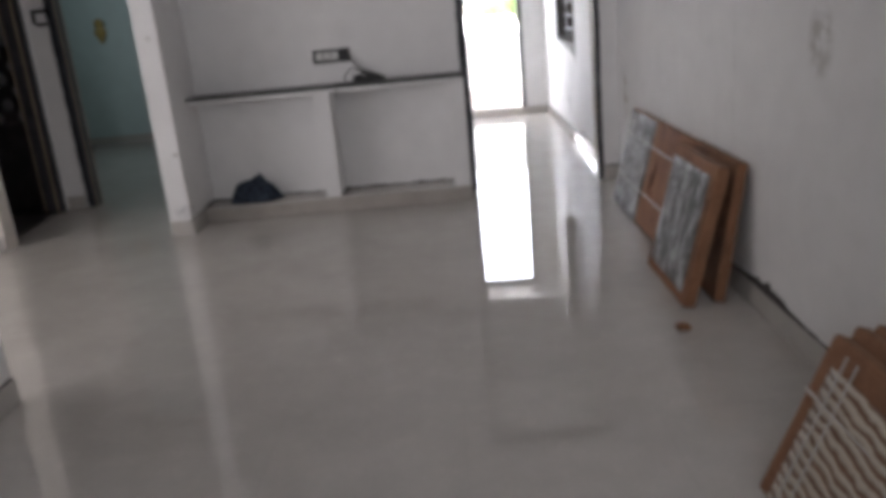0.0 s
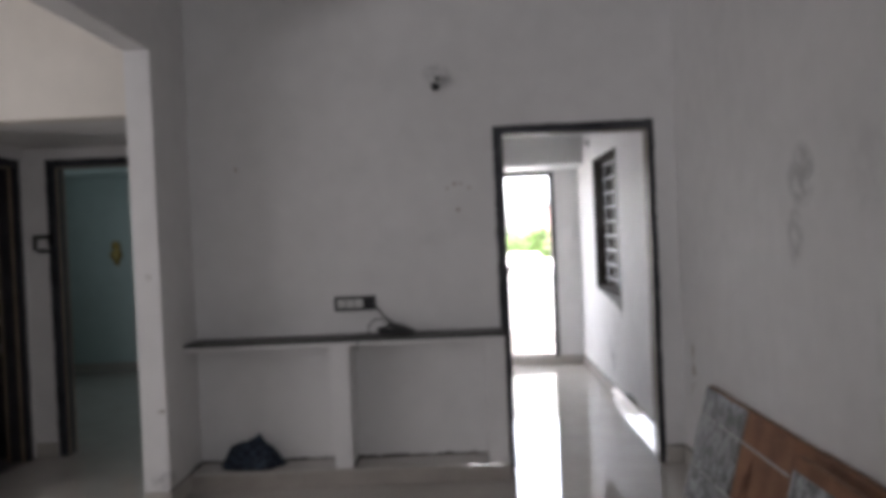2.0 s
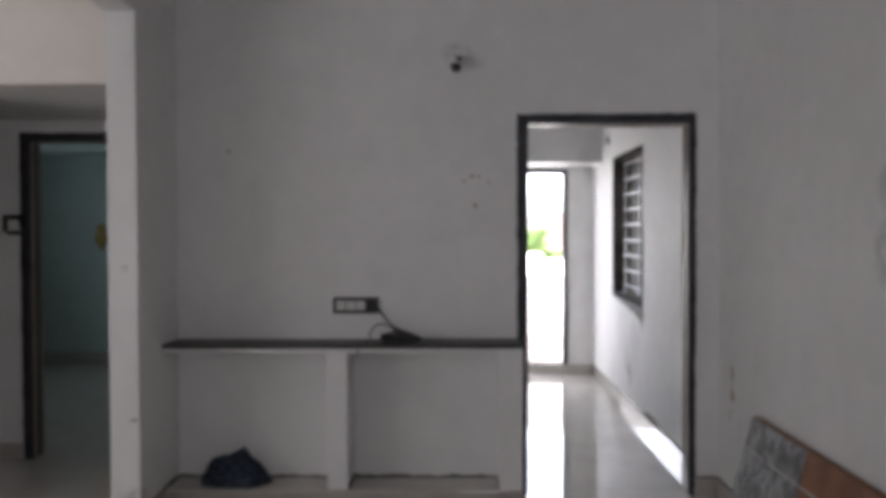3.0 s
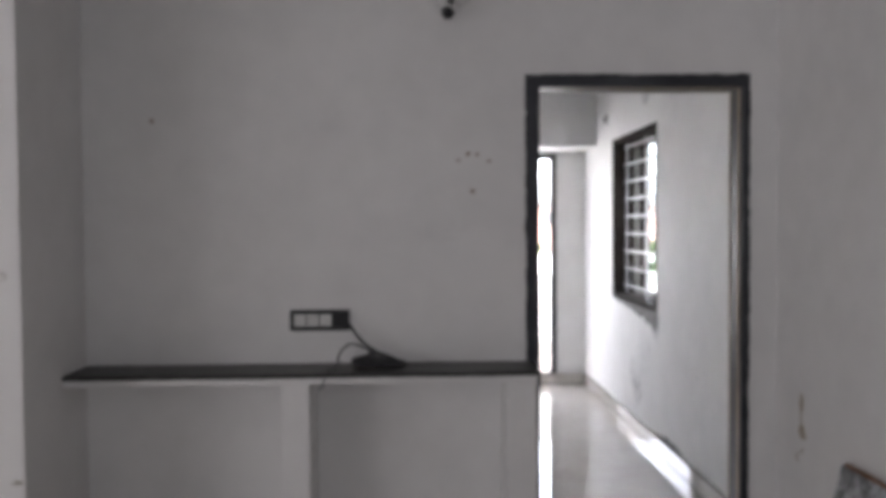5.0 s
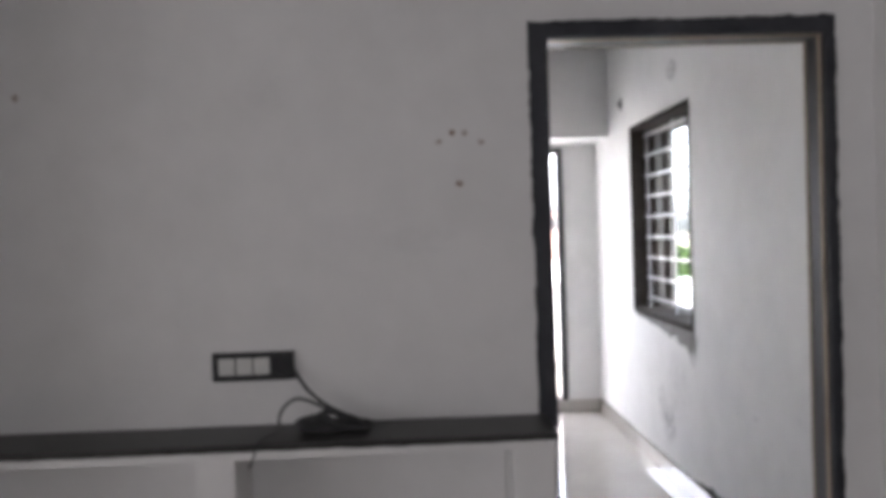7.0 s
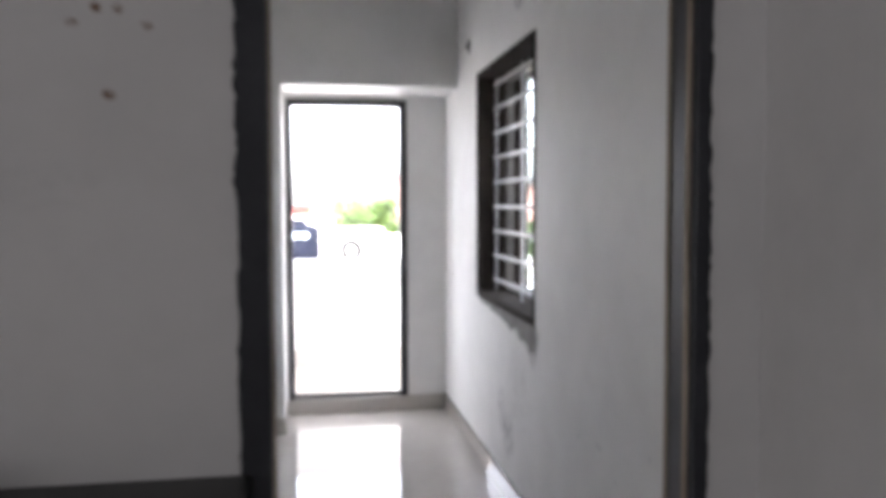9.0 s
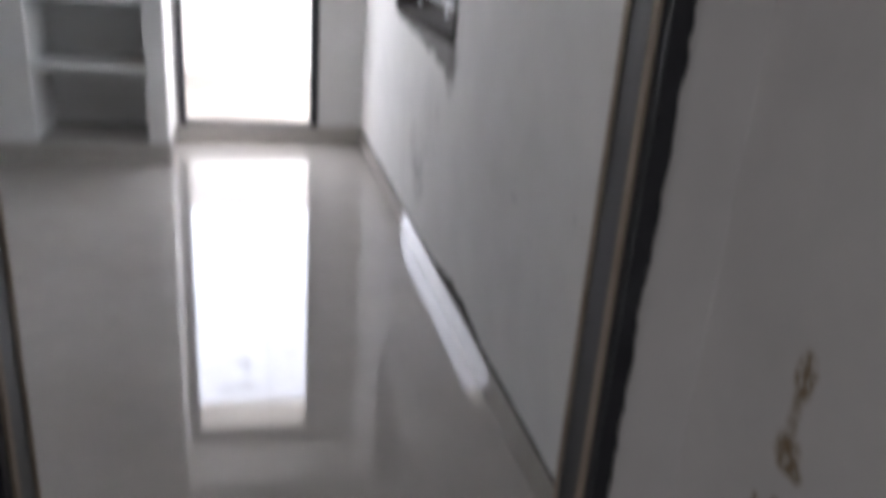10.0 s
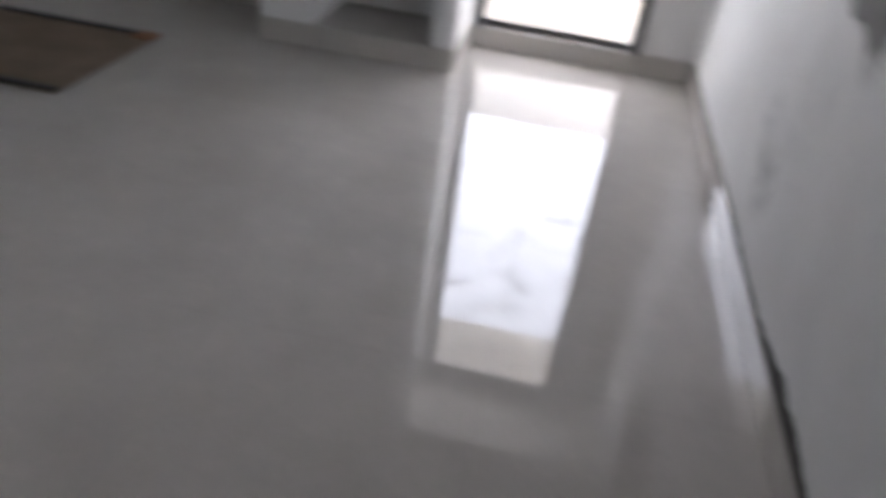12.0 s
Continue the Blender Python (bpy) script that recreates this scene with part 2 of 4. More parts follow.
def film_material():
    """Crinkled translucent wrap printed in grey and white."""
    m, nt, b = material("printed_wrap")
    co = nt.nodes.new("ShaderNodeTexCoord").outputs["Object"]
    mp = nt.nodes.new("ShaderNodeMapping")
    mp.inputs["Scale"].default_value = (1, 1.5, 1)
    nt.links.new(co, mp.inputs["Vector"])
    n1, n2 = noise_fac(nt, mp.outputs[0], 9, 6, 0.7), noise_fac(nt, mp.outputs[0], 45, 4)
    col = ramp(nt, calc(nt, "ADD", calc(nt, "MULTIPLY", n1, 0.75), calc(nt, "MULTIPLY", n2, 0.25)),
               [(0.42, (0.06, 0.06, 0.06)), (0.5, (0.17, 0.168, 0.165)), (0.57, (0.38, 0.38, 0.39))]).outputs[0]
    nt.links.new(col, b.inputs["Base Color"])
    b.inputs["Roughness"].default_value = 0.55
    bump(nt, b, n1, 0.6, 0.01)
    return m


def striped_film():
    """Cream wrap with slanting brown gaps."""
    m, nt, b = material("striped_wrap")
    co = nt.nodes.new("ShaderNodeTexCoord").outputs["Object"]
    w = nt.nodes.new("ShaderNodeTexWave")
    w.bands_direction = "Z"
    for key, v in (("Scale", 10.0), ("Distortion", 3.4), ("Detail", 3.0), ("Detail Scale", 1.5)):
        w.inputs[key].default_value = v
    mp = nt.nodes.new("ShaderNodeMapping")
    mp.inputs["Rotation"].default_value = (radians(-5), 0, 0)
    nt.links.new(co, mp.inputs["Vector"])
    nt.links.new(mp.outputs[0], w.inputs["Vector"])
    col = ramp(nt, w.outputs["Fac"], [(0.2, (0.17, 0.08, 0.042)), (0.42, (0.36, 0.29, 0.22)), (0.7, (0.52, 0.46, 0.38))]).outputs[0]
    nt.links.new(col, b.inputs["Base Color"])
    b.inputs["Roughness"].default_value = 0.4
    bump(nt, b, w.outputs["Fac"], 0.5, 0.008)
    return m


def cloth_material():
    m, nt, b = material("dark_checked_cloth")
    co = nt.nodes.new("ShaderNodeTexCoord").outputs["Object"]
    c = node(nt, "ShaderNodeTexChecker", Scale=26)
    c.inputs["Color1"].default_value, c.inputs["Color2"].default_value = (0.012, 0.017, 0.03, 1), (0.03, 0.045, 0.07, 1)
    nt.links.new(co, c.inputs["Vector"])
    pale = ramp(nt, noise_fac(nt, co, 14, 4), [(0.55, (0, 0, 0)), (0.68, (1, 1, 1))]).outputs[0]
    nt.links.new(mix(nt, calc(nt, "MULTIPLY", pale, 0.3), c.outputs[0], (0.16, 0.2, 0.25)), b.inputs["Base Color"])
    b.inputs["Roughness"].default_value = 0.9
    bump(nt, b, noise_fac(nt, co, 200, 2), 0.4, 0.002)
    return m


def glass_material(name, tint, rough=0.0):
    m, nt, b = material(name)
    b.inputs["Base Color"].default_value = (*tint, 1)
    b.inputs["Roughness"].default_value = rough
    b.inputs["Transmission Weight"].default_value = 1.0
    b.inputs["IOR"].default_value = 1.45
    return m


def leaf_material():
    m, nt, b = material("leaf")
    isl = nt.nodes.new("ShaderNodeNewGeometry").outputs["Random Per Island"]
    nt.links.new(ramp(nt, isl, [(0.0, (0.03, 0.065, 0.012)), (1.0, (0.08, 0.13, 0.025))]).outputs[0], b.inputs["Base Color"])
    b.inputs["Roughness"].default_value = 0.6
    b.inputs["Subsurface Weight"].default_value = 0.0
    return m


film = film_material()
stripe = striped_film()
cloth = cloth_material()
pane_glass = glass_material("window_glass", (0.6, 0.66, 0.67))
# opaque, added to unseen windows to block the sky behind the lamps
opaque_pane = surface("opaque_pane", (0.5, 0.54, 0.55), (0.58, 0.61, 0.62), 0.3, 4, 120, 0.1, 0.001)
leaf = leaf_material()

# ---- mesh helpers ----


def mesh_ob(name, bm, mat, parent=None, label="", smooth=False):
    bmesh.ops.recalc_face_normals(bm, faces=bm.faces)
    me = bpy.data.meshes.new(name)
    bm.to_mesh(me)
    bm.free()
    me.materials.append(mat)
    if smooth:
        for p in me.polygons:
            p.use_smooth = True
    ob = new(name, me)
    if parent:
        ob.parent = parent
    if label:
        ob["label"] = label
    return ob


def part(name, bm, mat, parent, label="", smooth=False):
    return mesh_ob(name, bm, mat, parent, label, smooth)


def box(x0, y0, z0, x1, y1, z1, bevel=0.0, bm=None, m=None):
    bm = bm or bmesh.new()
    r = bmesh.ops.create_cube(bm, size=1.0)
    vs = r["verts"]
    t = Matrix.Translation(((x0 + x1) / 2, (y0 + y1) / 2, (z0 + z1) / 2)) @ Matrix.Diagonal((abs(x1 - x0), abs(y1 - y0), abs(z1 - z0), 1))
    bmesh.ops.transform(bm, matrix=(m @ t) if m else t, verts=vs)
    if bevel:
        es = list({e for v in vs for e in v.link_edges})
        bmesh.ops.bevel(bm, geom=es, offset=bevel, segments=2, affect="EDGES", profile=0.6)
    return bm


def rod(p, q, r, seg=12, bm=None, r2=None):
    bm = bm or bmesh.new()
    p, q = Vector(p), Vector(q)
    m = Matrix.Translation((p + q) / 2) @ (q - p).to_track_quat("Z", "Y").to_matrix().to_4x4()
    bmesh.ops.create_cone(bm, cap_ends=True, segments=seg, radius1=r, radius2=r if r2 is None else r2, depth=(q - p).length, matrix=m)
    return bm


def tube(points, r, seg=8, bm=None):
    """A round tube swept along a smoothed line of points."""
    bm = bm or bmesh.new()
    pts = [Vector(p) for p in points]
    for _ in range(2):
        fine = [pts[0]]
        for a, b in zip(pts, pts[1:]):
            fine += [a.lerp(b, 0.25), a.lerp(b, 0.75)]
        pts = fine + [pts[-1]]
    rings, up = [], Vector((0.13, 0.31, 0.94))
    for i, p in enumerate(pts):
        d = (pts[min(i + 1, len(pts) - 1)] - pts[max(i - 1, 0)]).normalized()
        a = d.cross(up).normalized()
        b = d.cross(a)
        rings.append([bm.verts.new(p + r * (math.cos(k * math.tau / seg) * a + math.sin(k * math.tau / seg) * b)) for k in range(seg)])
    for u, v in zip(rings, rings[1:]):
        for k in range(seg):
            bm.faces.new((u[k], u[(k + 1) % seg], v[(k + 1) % seg], v[k]))
    bm.faces.new(rings[0])
    bm.faces.new(rings[-1])
    return bm


def wall(name, axis, at, thick, a0, a1, z0, z1, mat, holes=()):
    """A wall in the plane axis = at, as thick as said towards the greater side, from a0 to a1 along it; holes: (a0, a1, z0, z1)."""
    us = sorted({a0, a1, *[h[0] for h in holes], *[h[1] for h in holes]})
    us = [u for u in us if a0 <= u <= a1]
    vs = sorted({z0, z1, *[h[2] for h in holes], *[h[3] for h in holes]})
    vs = [v for v in vs if z0 <= v <= z1]
    solid = {}
    for i in range(len(us) - 1):
        for j in range(len(vs) - 1):
            u, v = (us[i] + us[i + 1]) / 2, (vs[j] + vs[j + 1]) / 2
            solid[i, j] = not any(h[0] < u < h[1] and h[2] < v < h[3] for h in holes)
    bm, made = bmesh.new(), {}

    def vert(i, j, k):
        if (i, j, k) not in made:
            w = at + thick * k
            made[i, j, k] = bm.verts.new((w, us[i], vs[j]) if axis == "x" else (us[i], w, vs[j]))
        return made[i, j, k]

    for (i, j), s in solid.items():
        if not s:
            continue
        for k in (0, 1):
            bm.faces.new([vert(*p, k) for p in ((i, j), (i + 1, j), (i + 1, j + 1), (i, j + 1))])
        for di, dj, e in ((-1, 0, ((i, j), (i, j + 1))), (1, 0, ((i + 1, j), (i + 1, j + 1))), (0, -1, ((i, j), (i + 1, j))), (0, 1, ((i, j + 1), (i + 1, j + 1)))):
            if not solid.get((i + di, j + dj), False):
                bm.faces.new([vert(*e[0], 0), vert(*e[1], 0), vert(*e[1], 1), vert(*e[0], 1)])
    return tagged(mesh_ob(name, bm, mat), kind="structure")


def solid(name, x0, y0, z0, x1, y1, z1, mat, bevel=0.0):
    return tagged(mesh_ob(name, box(x0, y0, z0, x1, y1, z1, bevel), mat), kind="structure")


def frame_bm(x0, x1, z0, z1, b, y0, y1):
    bm = box(x0, y0, z0, x1, y1, z0 + b, 0.003)
    box(x0, y0, z1 - b, x1, y1, z1, 0.003, bm)
    box(x0, y0, z0 + b, x0 + b, y1, z1 - b, 0.0, bm)
    box(x1 - b, y0, z0 + b, x1, y1, z1 - b, 0.0, bm)
    return bm


def empty(name, x=0, y=0, z=0, label="", category="", group=""):
    ob = new(name)
    ob.location = (x, y, z)
    return tagged(ob, label, category, group)


# ---- the shell of the flat ----
wall("wall_right", "x", XR, 0.2, YS, YN, 0, H, right_paint)
D0, D1, DZ = 0.312, 1.303, 2.13      # hall to bedroom, outside of the frame
wall("wall_north", "y", YN, TW, CX1, XR + 0.2, 0, H, north_paint, [(D0 + 0.01, D1 - 0.01, 0, DZ - 0.01)])
wall("wall_left", "x", XL - 0.15, 0.15, YS, 4.38, 0, H, white_paint)
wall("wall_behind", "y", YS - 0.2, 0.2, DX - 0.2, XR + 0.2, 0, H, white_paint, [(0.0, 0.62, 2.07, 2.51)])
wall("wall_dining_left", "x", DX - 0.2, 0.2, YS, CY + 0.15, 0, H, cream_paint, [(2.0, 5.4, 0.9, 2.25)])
solid("beam_dining", CX0, 4.38, 2.565, CX1, CY, H, white_paint)
column_paint = paint("column_paint", WHITE, [(-1.625, CY, 0.55, 0.025, 0.1, 0.012, 1.0, DIRT), (-1.66, CY, 1.3, 0.02, 0.1, 0.02, 0.4, DIRT),
                                             (-1.62, CY, 0.16, 0.08, 0.1, 0.05, 0.5, GREY)])
solid("column", CX0, CY, 0, CX1, PY + 0.14, H, column_paint, 0.004)
wall("wall_passage_front", "y", CY + 0.002, 0.14, DX, CX0, 0, H, cream_paint, [(-2.89, CX0, 0, 2.21)])
wall("wall_passage_left", "x", PX - 0.14, 0.14, CY + 0.142, PY, 0, H, white_paint, [(7.05, 8.01, 0, 2.1)])
wall("wall_passage_far", "y", PY, 0.14, -5.0, CX0, 0, H, white_paint, [(-2.83, -1.92, 0, 2.09)])
wall("wall_bathroom_left", "x", -4.6, 0.1, CY + 0.142, PY, 0, H, dark_tile)
bath_far = wall("wall_bathroom_far", "y", PY - 0.014, 0.012, -4.5, PX - 0.14, 0, H, bath_paint)
wall("wall_bathroom_near", "y", CY + 0.144, 0.012, -4.5, PX - 0.14, 0, 2.3, dark_tile)
wall("wall_green_far", "y", R2Y, 0.15, -5.0, -1.86, 0, H, green_paint)
wall("wall_green_left", "x", -5.0, 0.1, PY + 0.14, R2Y, 0, H, green_paint, [(9.95, 10.45, 1.35, 1.85)])
wall("wall_green_near", "y", PY + 0.142, 0.01, -4.9, -1.86, 0, H, green_paint, [(-2.83, -1.92, 0, 2.09)])
wall("wall_bedroom_left", "x", -1.86, 0.06, PY + 0.142, R2Y, 0, H, bed_paint)
solid("loft_slab_green", -4.9, R2Y - 0.6, 2.36, -1.86, R2Y, 2.46, green_paint)
W0, W1, WZ0, WZ1 = 9.0, 10.167, 0.915, 2.13
wall("wall_bedroom_right", "x", XB, 0.23, YB, YF, 0, H, bed_paint, [(W0, W1, WZ0, WZ1)])
F0, F1, FZ0, FZ1 = 0.313, 1.113, 0.1, 2.115
wall("wall_bedroom_far", "y", YF, 0.15, XBL, XB + 0.23, 0, H, bed_paint, [(F0, F1, FZ0, FZ1)])
solid("beam_bedroom", XBL, YC, 2.142, XB, YF, H, bed_paint)
solid("wall_bedroom_corner", XBL, PY + 0.142, 0, -1.594, PY + 0.2, H, bed_paint)
# ceilings
solid("ceiling", DX - 0.2, YS - 0.2, H, XR + 0.2, YB, H + 0.15, ceiling_paint)
solid("ceiling", -5.0, YB, H, XB + 0.23, R2Y + 0.15, H + 0.15, ceiling_paint)
solid("ceiling_passage", PX, CY + 0.142, 2.214, CX0, PY, 2.33, ceiling_paint)


# ---- door frames ----
def ragged_bar(x0, x1, y0, y1, z0, z1, side, step=0.015):
    """A stone bar whose edge on one side (-x, x or z) is ragged where it meets the plaster."""
    bm = bmesh.new()
    span = x1 - x0 if side == "z" else z1 - z0
    n = max(2, int(span / step))
    rows = []
    for i in range(n + 1):
        s = span * i / n
        p = Vector((s * 9, x0 * 7, z1 * 5))
        j = 0.003 * noise.noise(p) + 0.004 * noise.noise(p * 4.1) + random.uniform(-0.003, 0.003)
        if side == "z":
            rows.append([(x0 + s, z0), (x0 + s, z1 + j)])
        else:
            rows.append([(x0 + (j if side == "-x" else 0), z0 + s), (x1 + (j if side == "x" else 0), z0 + s)])
    ring = [[bm.verts.new((a[0], y0, a[1])), bm.verts.new((b[0], y0, b[1])), bm.verts.new((b[0], y1, b[1])), bm.verts.new((a[0], y1, a[1]))] for a, b in rows]
    for u, v in zip(ring, ring[1:]):
        for k in range(4):
            bm.faces.new((u[k], u[(k + 1) % 4], v[(k + 1) % 4], v[k]))
    bm.faces.new(ring[0])
    bm.faces.new(ring[-1])
    return bm


def stone_frame(name, x0, x1, z1, yf, depth, wl, wr, wt, label, m=None):
    """A granite door frame: black face, a raw tan strip, polished granite and a thin tan edge at the back; its face stands at y = yf."""
    f = empty(name)
    tagged(f, label, "door frame", kind="structure")
    y1 = yf + depth
    part("jamb", ragged_bar(x0, x0 + wl, yf, yf + 0.03, 0, z1 - wt, "-x"), granite, f)
    part("jamb", ragged_bar(x1 - wr, x1, yf, yf + 0.03, 0, z1 - wt, "x"), granite, f)
    part("head", ragged_bar(x0, x1, yf, yf + 0.03, z1 - wt, z1, "z"), granite, f)
    a, b, c = x0 + 0.012, x1 - 0.012, z1 - 0.012
    for nm, ya, yb, s, mat, lab in (("raw_strip", yf + 0.03, yf + 0.052, 0.004, raw_edge, "raw tan stone edge"),
                                    ("inner_slab", yf + 0.052, y1 - 0.016, 0.0, lining, "dark polished granite lining"),
                                    ("back_strip", y1 - 0.016, y1, 0.003, raw_edge, "thin tan edge strip")):
        part(nm, box(a, ya, 0, x0 + wl + s, yb, z1 - wt - s, 0.001), mat, f, lab)
        part(nm, box(x1 - wr - s, ya, 0, b, yb, z1 - wt - s, 0.001), mat, f, lab)
        part(nm, box(a, ya, z1 - wt - s, b, yb, c, 0.001), mat, f, lab)
    if m:
        f.matrix_world = m
    return f


stone_frame("door_frame_1", D0, D1, DZ, YN - 0.006, TW + 0.012, 0.062, 0.032, 0.055, "black granite door frame with ragged plaster edges")
stone_frame("door_frame_2", -2.868, -1.88, 2.13, PY - 0.006, 0.152, 0.06, 0.06, 0.055, "dark granite frame of the green room's door")
stone_frame("door_frame_3", -0.5, 0.5, 2.13, -0.006, 0.152, 0.06, 0.06, 0.055, "dark granite frame of the unlit bathroom's door",
            pose(PX, 7.53, 0, 0, 0, 90))
# balcony door: a thin metal frame
bf = tagged(empty("door_frame_4"), "thin dark metal frame of the balcony door", "door frame", kind="structure")
for a, b in ((F0, F0 + 0.035), (F1 - 0.05, F1)):
    part("jamb", box(a, YF - 0.012, FZ0, b, YF + 0.06, FZ1 - 0.045, 0.003), granite, bf)
part("head", box(F0, YF - 0.012, FZ1 - 0.045, F1, YF + 0.06, FZ1, 0.003), granite, bf)

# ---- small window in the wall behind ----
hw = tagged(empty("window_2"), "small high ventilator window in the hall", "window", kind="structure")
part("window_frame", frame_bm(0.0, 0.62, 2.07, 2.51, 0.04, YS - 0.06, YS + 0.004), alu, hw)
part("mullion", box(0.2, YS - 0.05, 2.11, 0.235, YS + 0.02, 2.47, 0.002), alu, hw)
part("pane", box(0.04, YS - 0.08, 2.11, 0.58, YS - 0.07, 2.47), opaque_pane, hw, "opaque pane that keeps sky light out")
# window assumed out of view, sized to soften the dining fill lamp
dw = tagged(empty("assumed_window_1"), "assumed wide window in the dining side wall, out of view", "window", kind="structure")
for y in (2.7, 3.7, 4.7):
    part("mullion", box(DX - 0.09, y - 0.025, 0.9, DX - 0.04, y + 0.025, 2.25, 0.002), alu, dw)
part("pane", box(DX - 0.07, 2.0, 0.9, DX - 0.06, 5.4, 2.25), opaque_pane, dw, "opaque pane that keeps sky light out")
# window assumed out of view, gives the green room's fill lamp an opening
gw = tagged(empty("assumed_window_2"), "assumed small window in the green room, out of view", "window", kind="structure")
part("pane", box(-4.95, 9.95, 1.35, -4.94, 10.45, 1.85), opaque_pane, gw, "opaque pane that keeps sky light out")

# ---- window in the bedroom ----
win = tagged(empty("window_1"), "dark stone-lined window opening with white steel grill", "window", kind="structure")
part("reveal", box(XB - 0.004, W1 - 0.03, WZ0, XB + 0.285, W1, WZ1), reveal_stone, win, "dark brown stone lining")
part("reveal", box(XB - 0.004, W0, WZ0, XB + 0.285, W0 + 0.03, WZ1), reveal_stone, win)
part("reveal", box(XB - 0.004, W0 + 0.03, WZ1 - 0.03, XB + 0.285, W1 - 0.03, WZ1), reveal_stone, win)
part("window_sill", box(XB - 0.007, W0, WZ0 - 0.012, XB + 0.285, W1 - 0.03, WZ0 + 0.022, 0.003), dusty_stone, win, "dusty brown stone sill with mortar smears")
gx = XB + 0.085
for i in range(9):
    z = WZ0 + 0.085 + i * 0.1335
    part("grill_bar", box(gx, W0 + 0.03, z - 0.008, gx + 0.01, W1 - 0.03, z + 0.008, 0.002), bar_paint, win)
for y in (W0 + 0.042, (W0 + W1) / 2, W1 - 0.042):
    part("grill_upright", box(gx + 0.012, y - 0.009, WZ0 + 0.02, gx + 0.018, y + 0.009, WZ1 - 0.03, 0.002), bar_paint, win)
for a, b, proud in ((0.158, 0.2, 0.012), (0.238, 0.285, 0.014)):
    part("track", box(XB + a, W1 - 0.03 - proud, WZ0 + 0.036, XB + b, W1 - 0.03, WZ1 - 0.044, 0.002), alu, win, "dull aluminium window track")
    part("track", box(XB + a, W0 + 0.03, WZ0 + 0.036, XB + b, W0 + 0.03 + proud, WZ1 - 0.044, 0.002), alu, win, "dull aluminium window track")
    part("track", box(XB + a, W0 + 0.03, WZ1 - 0.044, XB + b, W1 - 0.03, WZ1 - 0.03, 0.002), alu, win, "dull aluminium window track")
    part("track", box(XB + a, W0 + 0.03, WZ0 + 0.022, XB + b, W1 - 0.03, WZ0 + 0.036, 0.002), alu, win, "dull aluminium window track")

pane = part("pane", box(XB + 0.246, W0 + 0.044, WZ0 + 0.036, XB + 0.25, W1 - 0.044, WZ1 - 0.044), pane_glass, win, "grey tinted glass pane")
pane.visible_shadow = False


def smear(name, x, y0, y1, ztop, depth, mat, label, parent):
    """Mortar smeared on the wall under an edge, with a ragged lower line."""
    bm = bmesh.new()
    n = 26
    top = [bm.verts.new((x, y0 + (y1 - y0) * i / n, ztop)) for i in range(n + 1)]
    low = [bm.verts.new((x, y0 + (y1 - y0) * i / n, ztop - depth * (0.15 + 0.85 * (1 - i / n) ** 1.6) * random.uniform(0.55, 1.15))) for i in range(n + 1)]
    for i in range(n):
        bm.faces.new((top[i], top[i + 1], low[i + 1], low[i]))
    r = bmesh.ops.extrude_face_region(bm, geom=list(bm.faces))
    bmesh.ops.translate(bm, vec=(-0.003, 0, 0), verts=[v for v in r["geom"] if isinstance(v, bmesh.types.BMVert)])
    return part(name, bm, mat, parent, label)


mortar = surface("mortar_smear", (0.17, 0.165, 0.16), (0.34, 0.33, 0.32), 0.9, 20, 90)
smear("mortar", XB - 0.0005, W0 - 0.01, W1 - 0.1, WZ0 - 0.012, 0.13, mortar, "grey mortar smeared below the sill", win)

# ---- skirting, sills and the open joint over it ----


def skirting(axis, at, out, a0, a1, z=0.0, piece=0.6, height=SK, joint=0.0, blob=None):
    """A run of skirting tiles on the plane axis = at, proud on the side out (-1 or 1), with the open joint above it."""
    n = max(1, round(abs(a1 - a0) / piece))
    step = (a1 - a0) / n
    run = tagged(empty("baseboard"), "glossy cream tile skirting", "skirting", kind="structure")
    t = 0.011 * out

    def bx(s0, s1, za, zb, th):
        return box(at, s0, za, at + th, s1, zb, 0.0012) if axis == "x" else box(s0, at, za, s1, at + th, zb, 0.0012)

    first = part("skirting_tile", bx(a0 + 0.0008, a0 + step - 0.0008, z + 0.001, z + height, t), tile, run)
    for i in range(1, n):
        ob = new("skirting_tile", first.data)
        ob.location = (0, step * i, 0) if axis == "x" else (step * i, 0, 0)
        ob.parent = run
    if joint:
        bm = bmesh.new()
        m = max(6, int(abs(a1 - a0) / 0.03))
        rows = []
        for i in range(m + 1):
            s = a0 + (a1 - a0) * i / m
            hh = joint * random.uniform(0.4, 1.3)
            if blob and abs(s - blob) < 0.35:
                hh += 0.042 * (1 - abs(s - blob) / 0.35) * random.uniform(0.6, 1.2)
            p = lambda d, zz: (at + d * out, s, zz) if axis == "x" else (s, at + d * out, zz)
            rows.append([bm.verts.new(p(-0.002, z + height - 0.001)), bm.verts.new(p(0.008, z + height - 0.001)), bm.verts.new(p(0.002, z + height + hh)), bm.verts.new(p(-0.002, z + height + hh))])
        for u, v in zip(rows, rows[1:]):
            for k in range(4):
                bm.faces.new((u[k], u[(k + 1) % 4], v[(k + 1) % 4], v[k]))
        part("open_joint", bm, crack_dark, run, "dark unfilled joint over the skirting")
    return run


skirting("x", XR, -1, YS, YN, joint=0.009, blob=4.6)
skirting("y", YN, -1, D1 + 0.004, XR - 0.011, joint=0.008)
skirting("x", XB, -1, YB + 0.02, YF, joint=0.007, blob=8.75)
skirting("y", YF, -1, F1, XB - 0.011)
skirting("y", YC, -1, -0.6, 0.293, piece=0.45)
skirting("x", 0.293, 1, YC, YF)
skirting("y", CY, -1, CX0, CX1, piece=0.2)
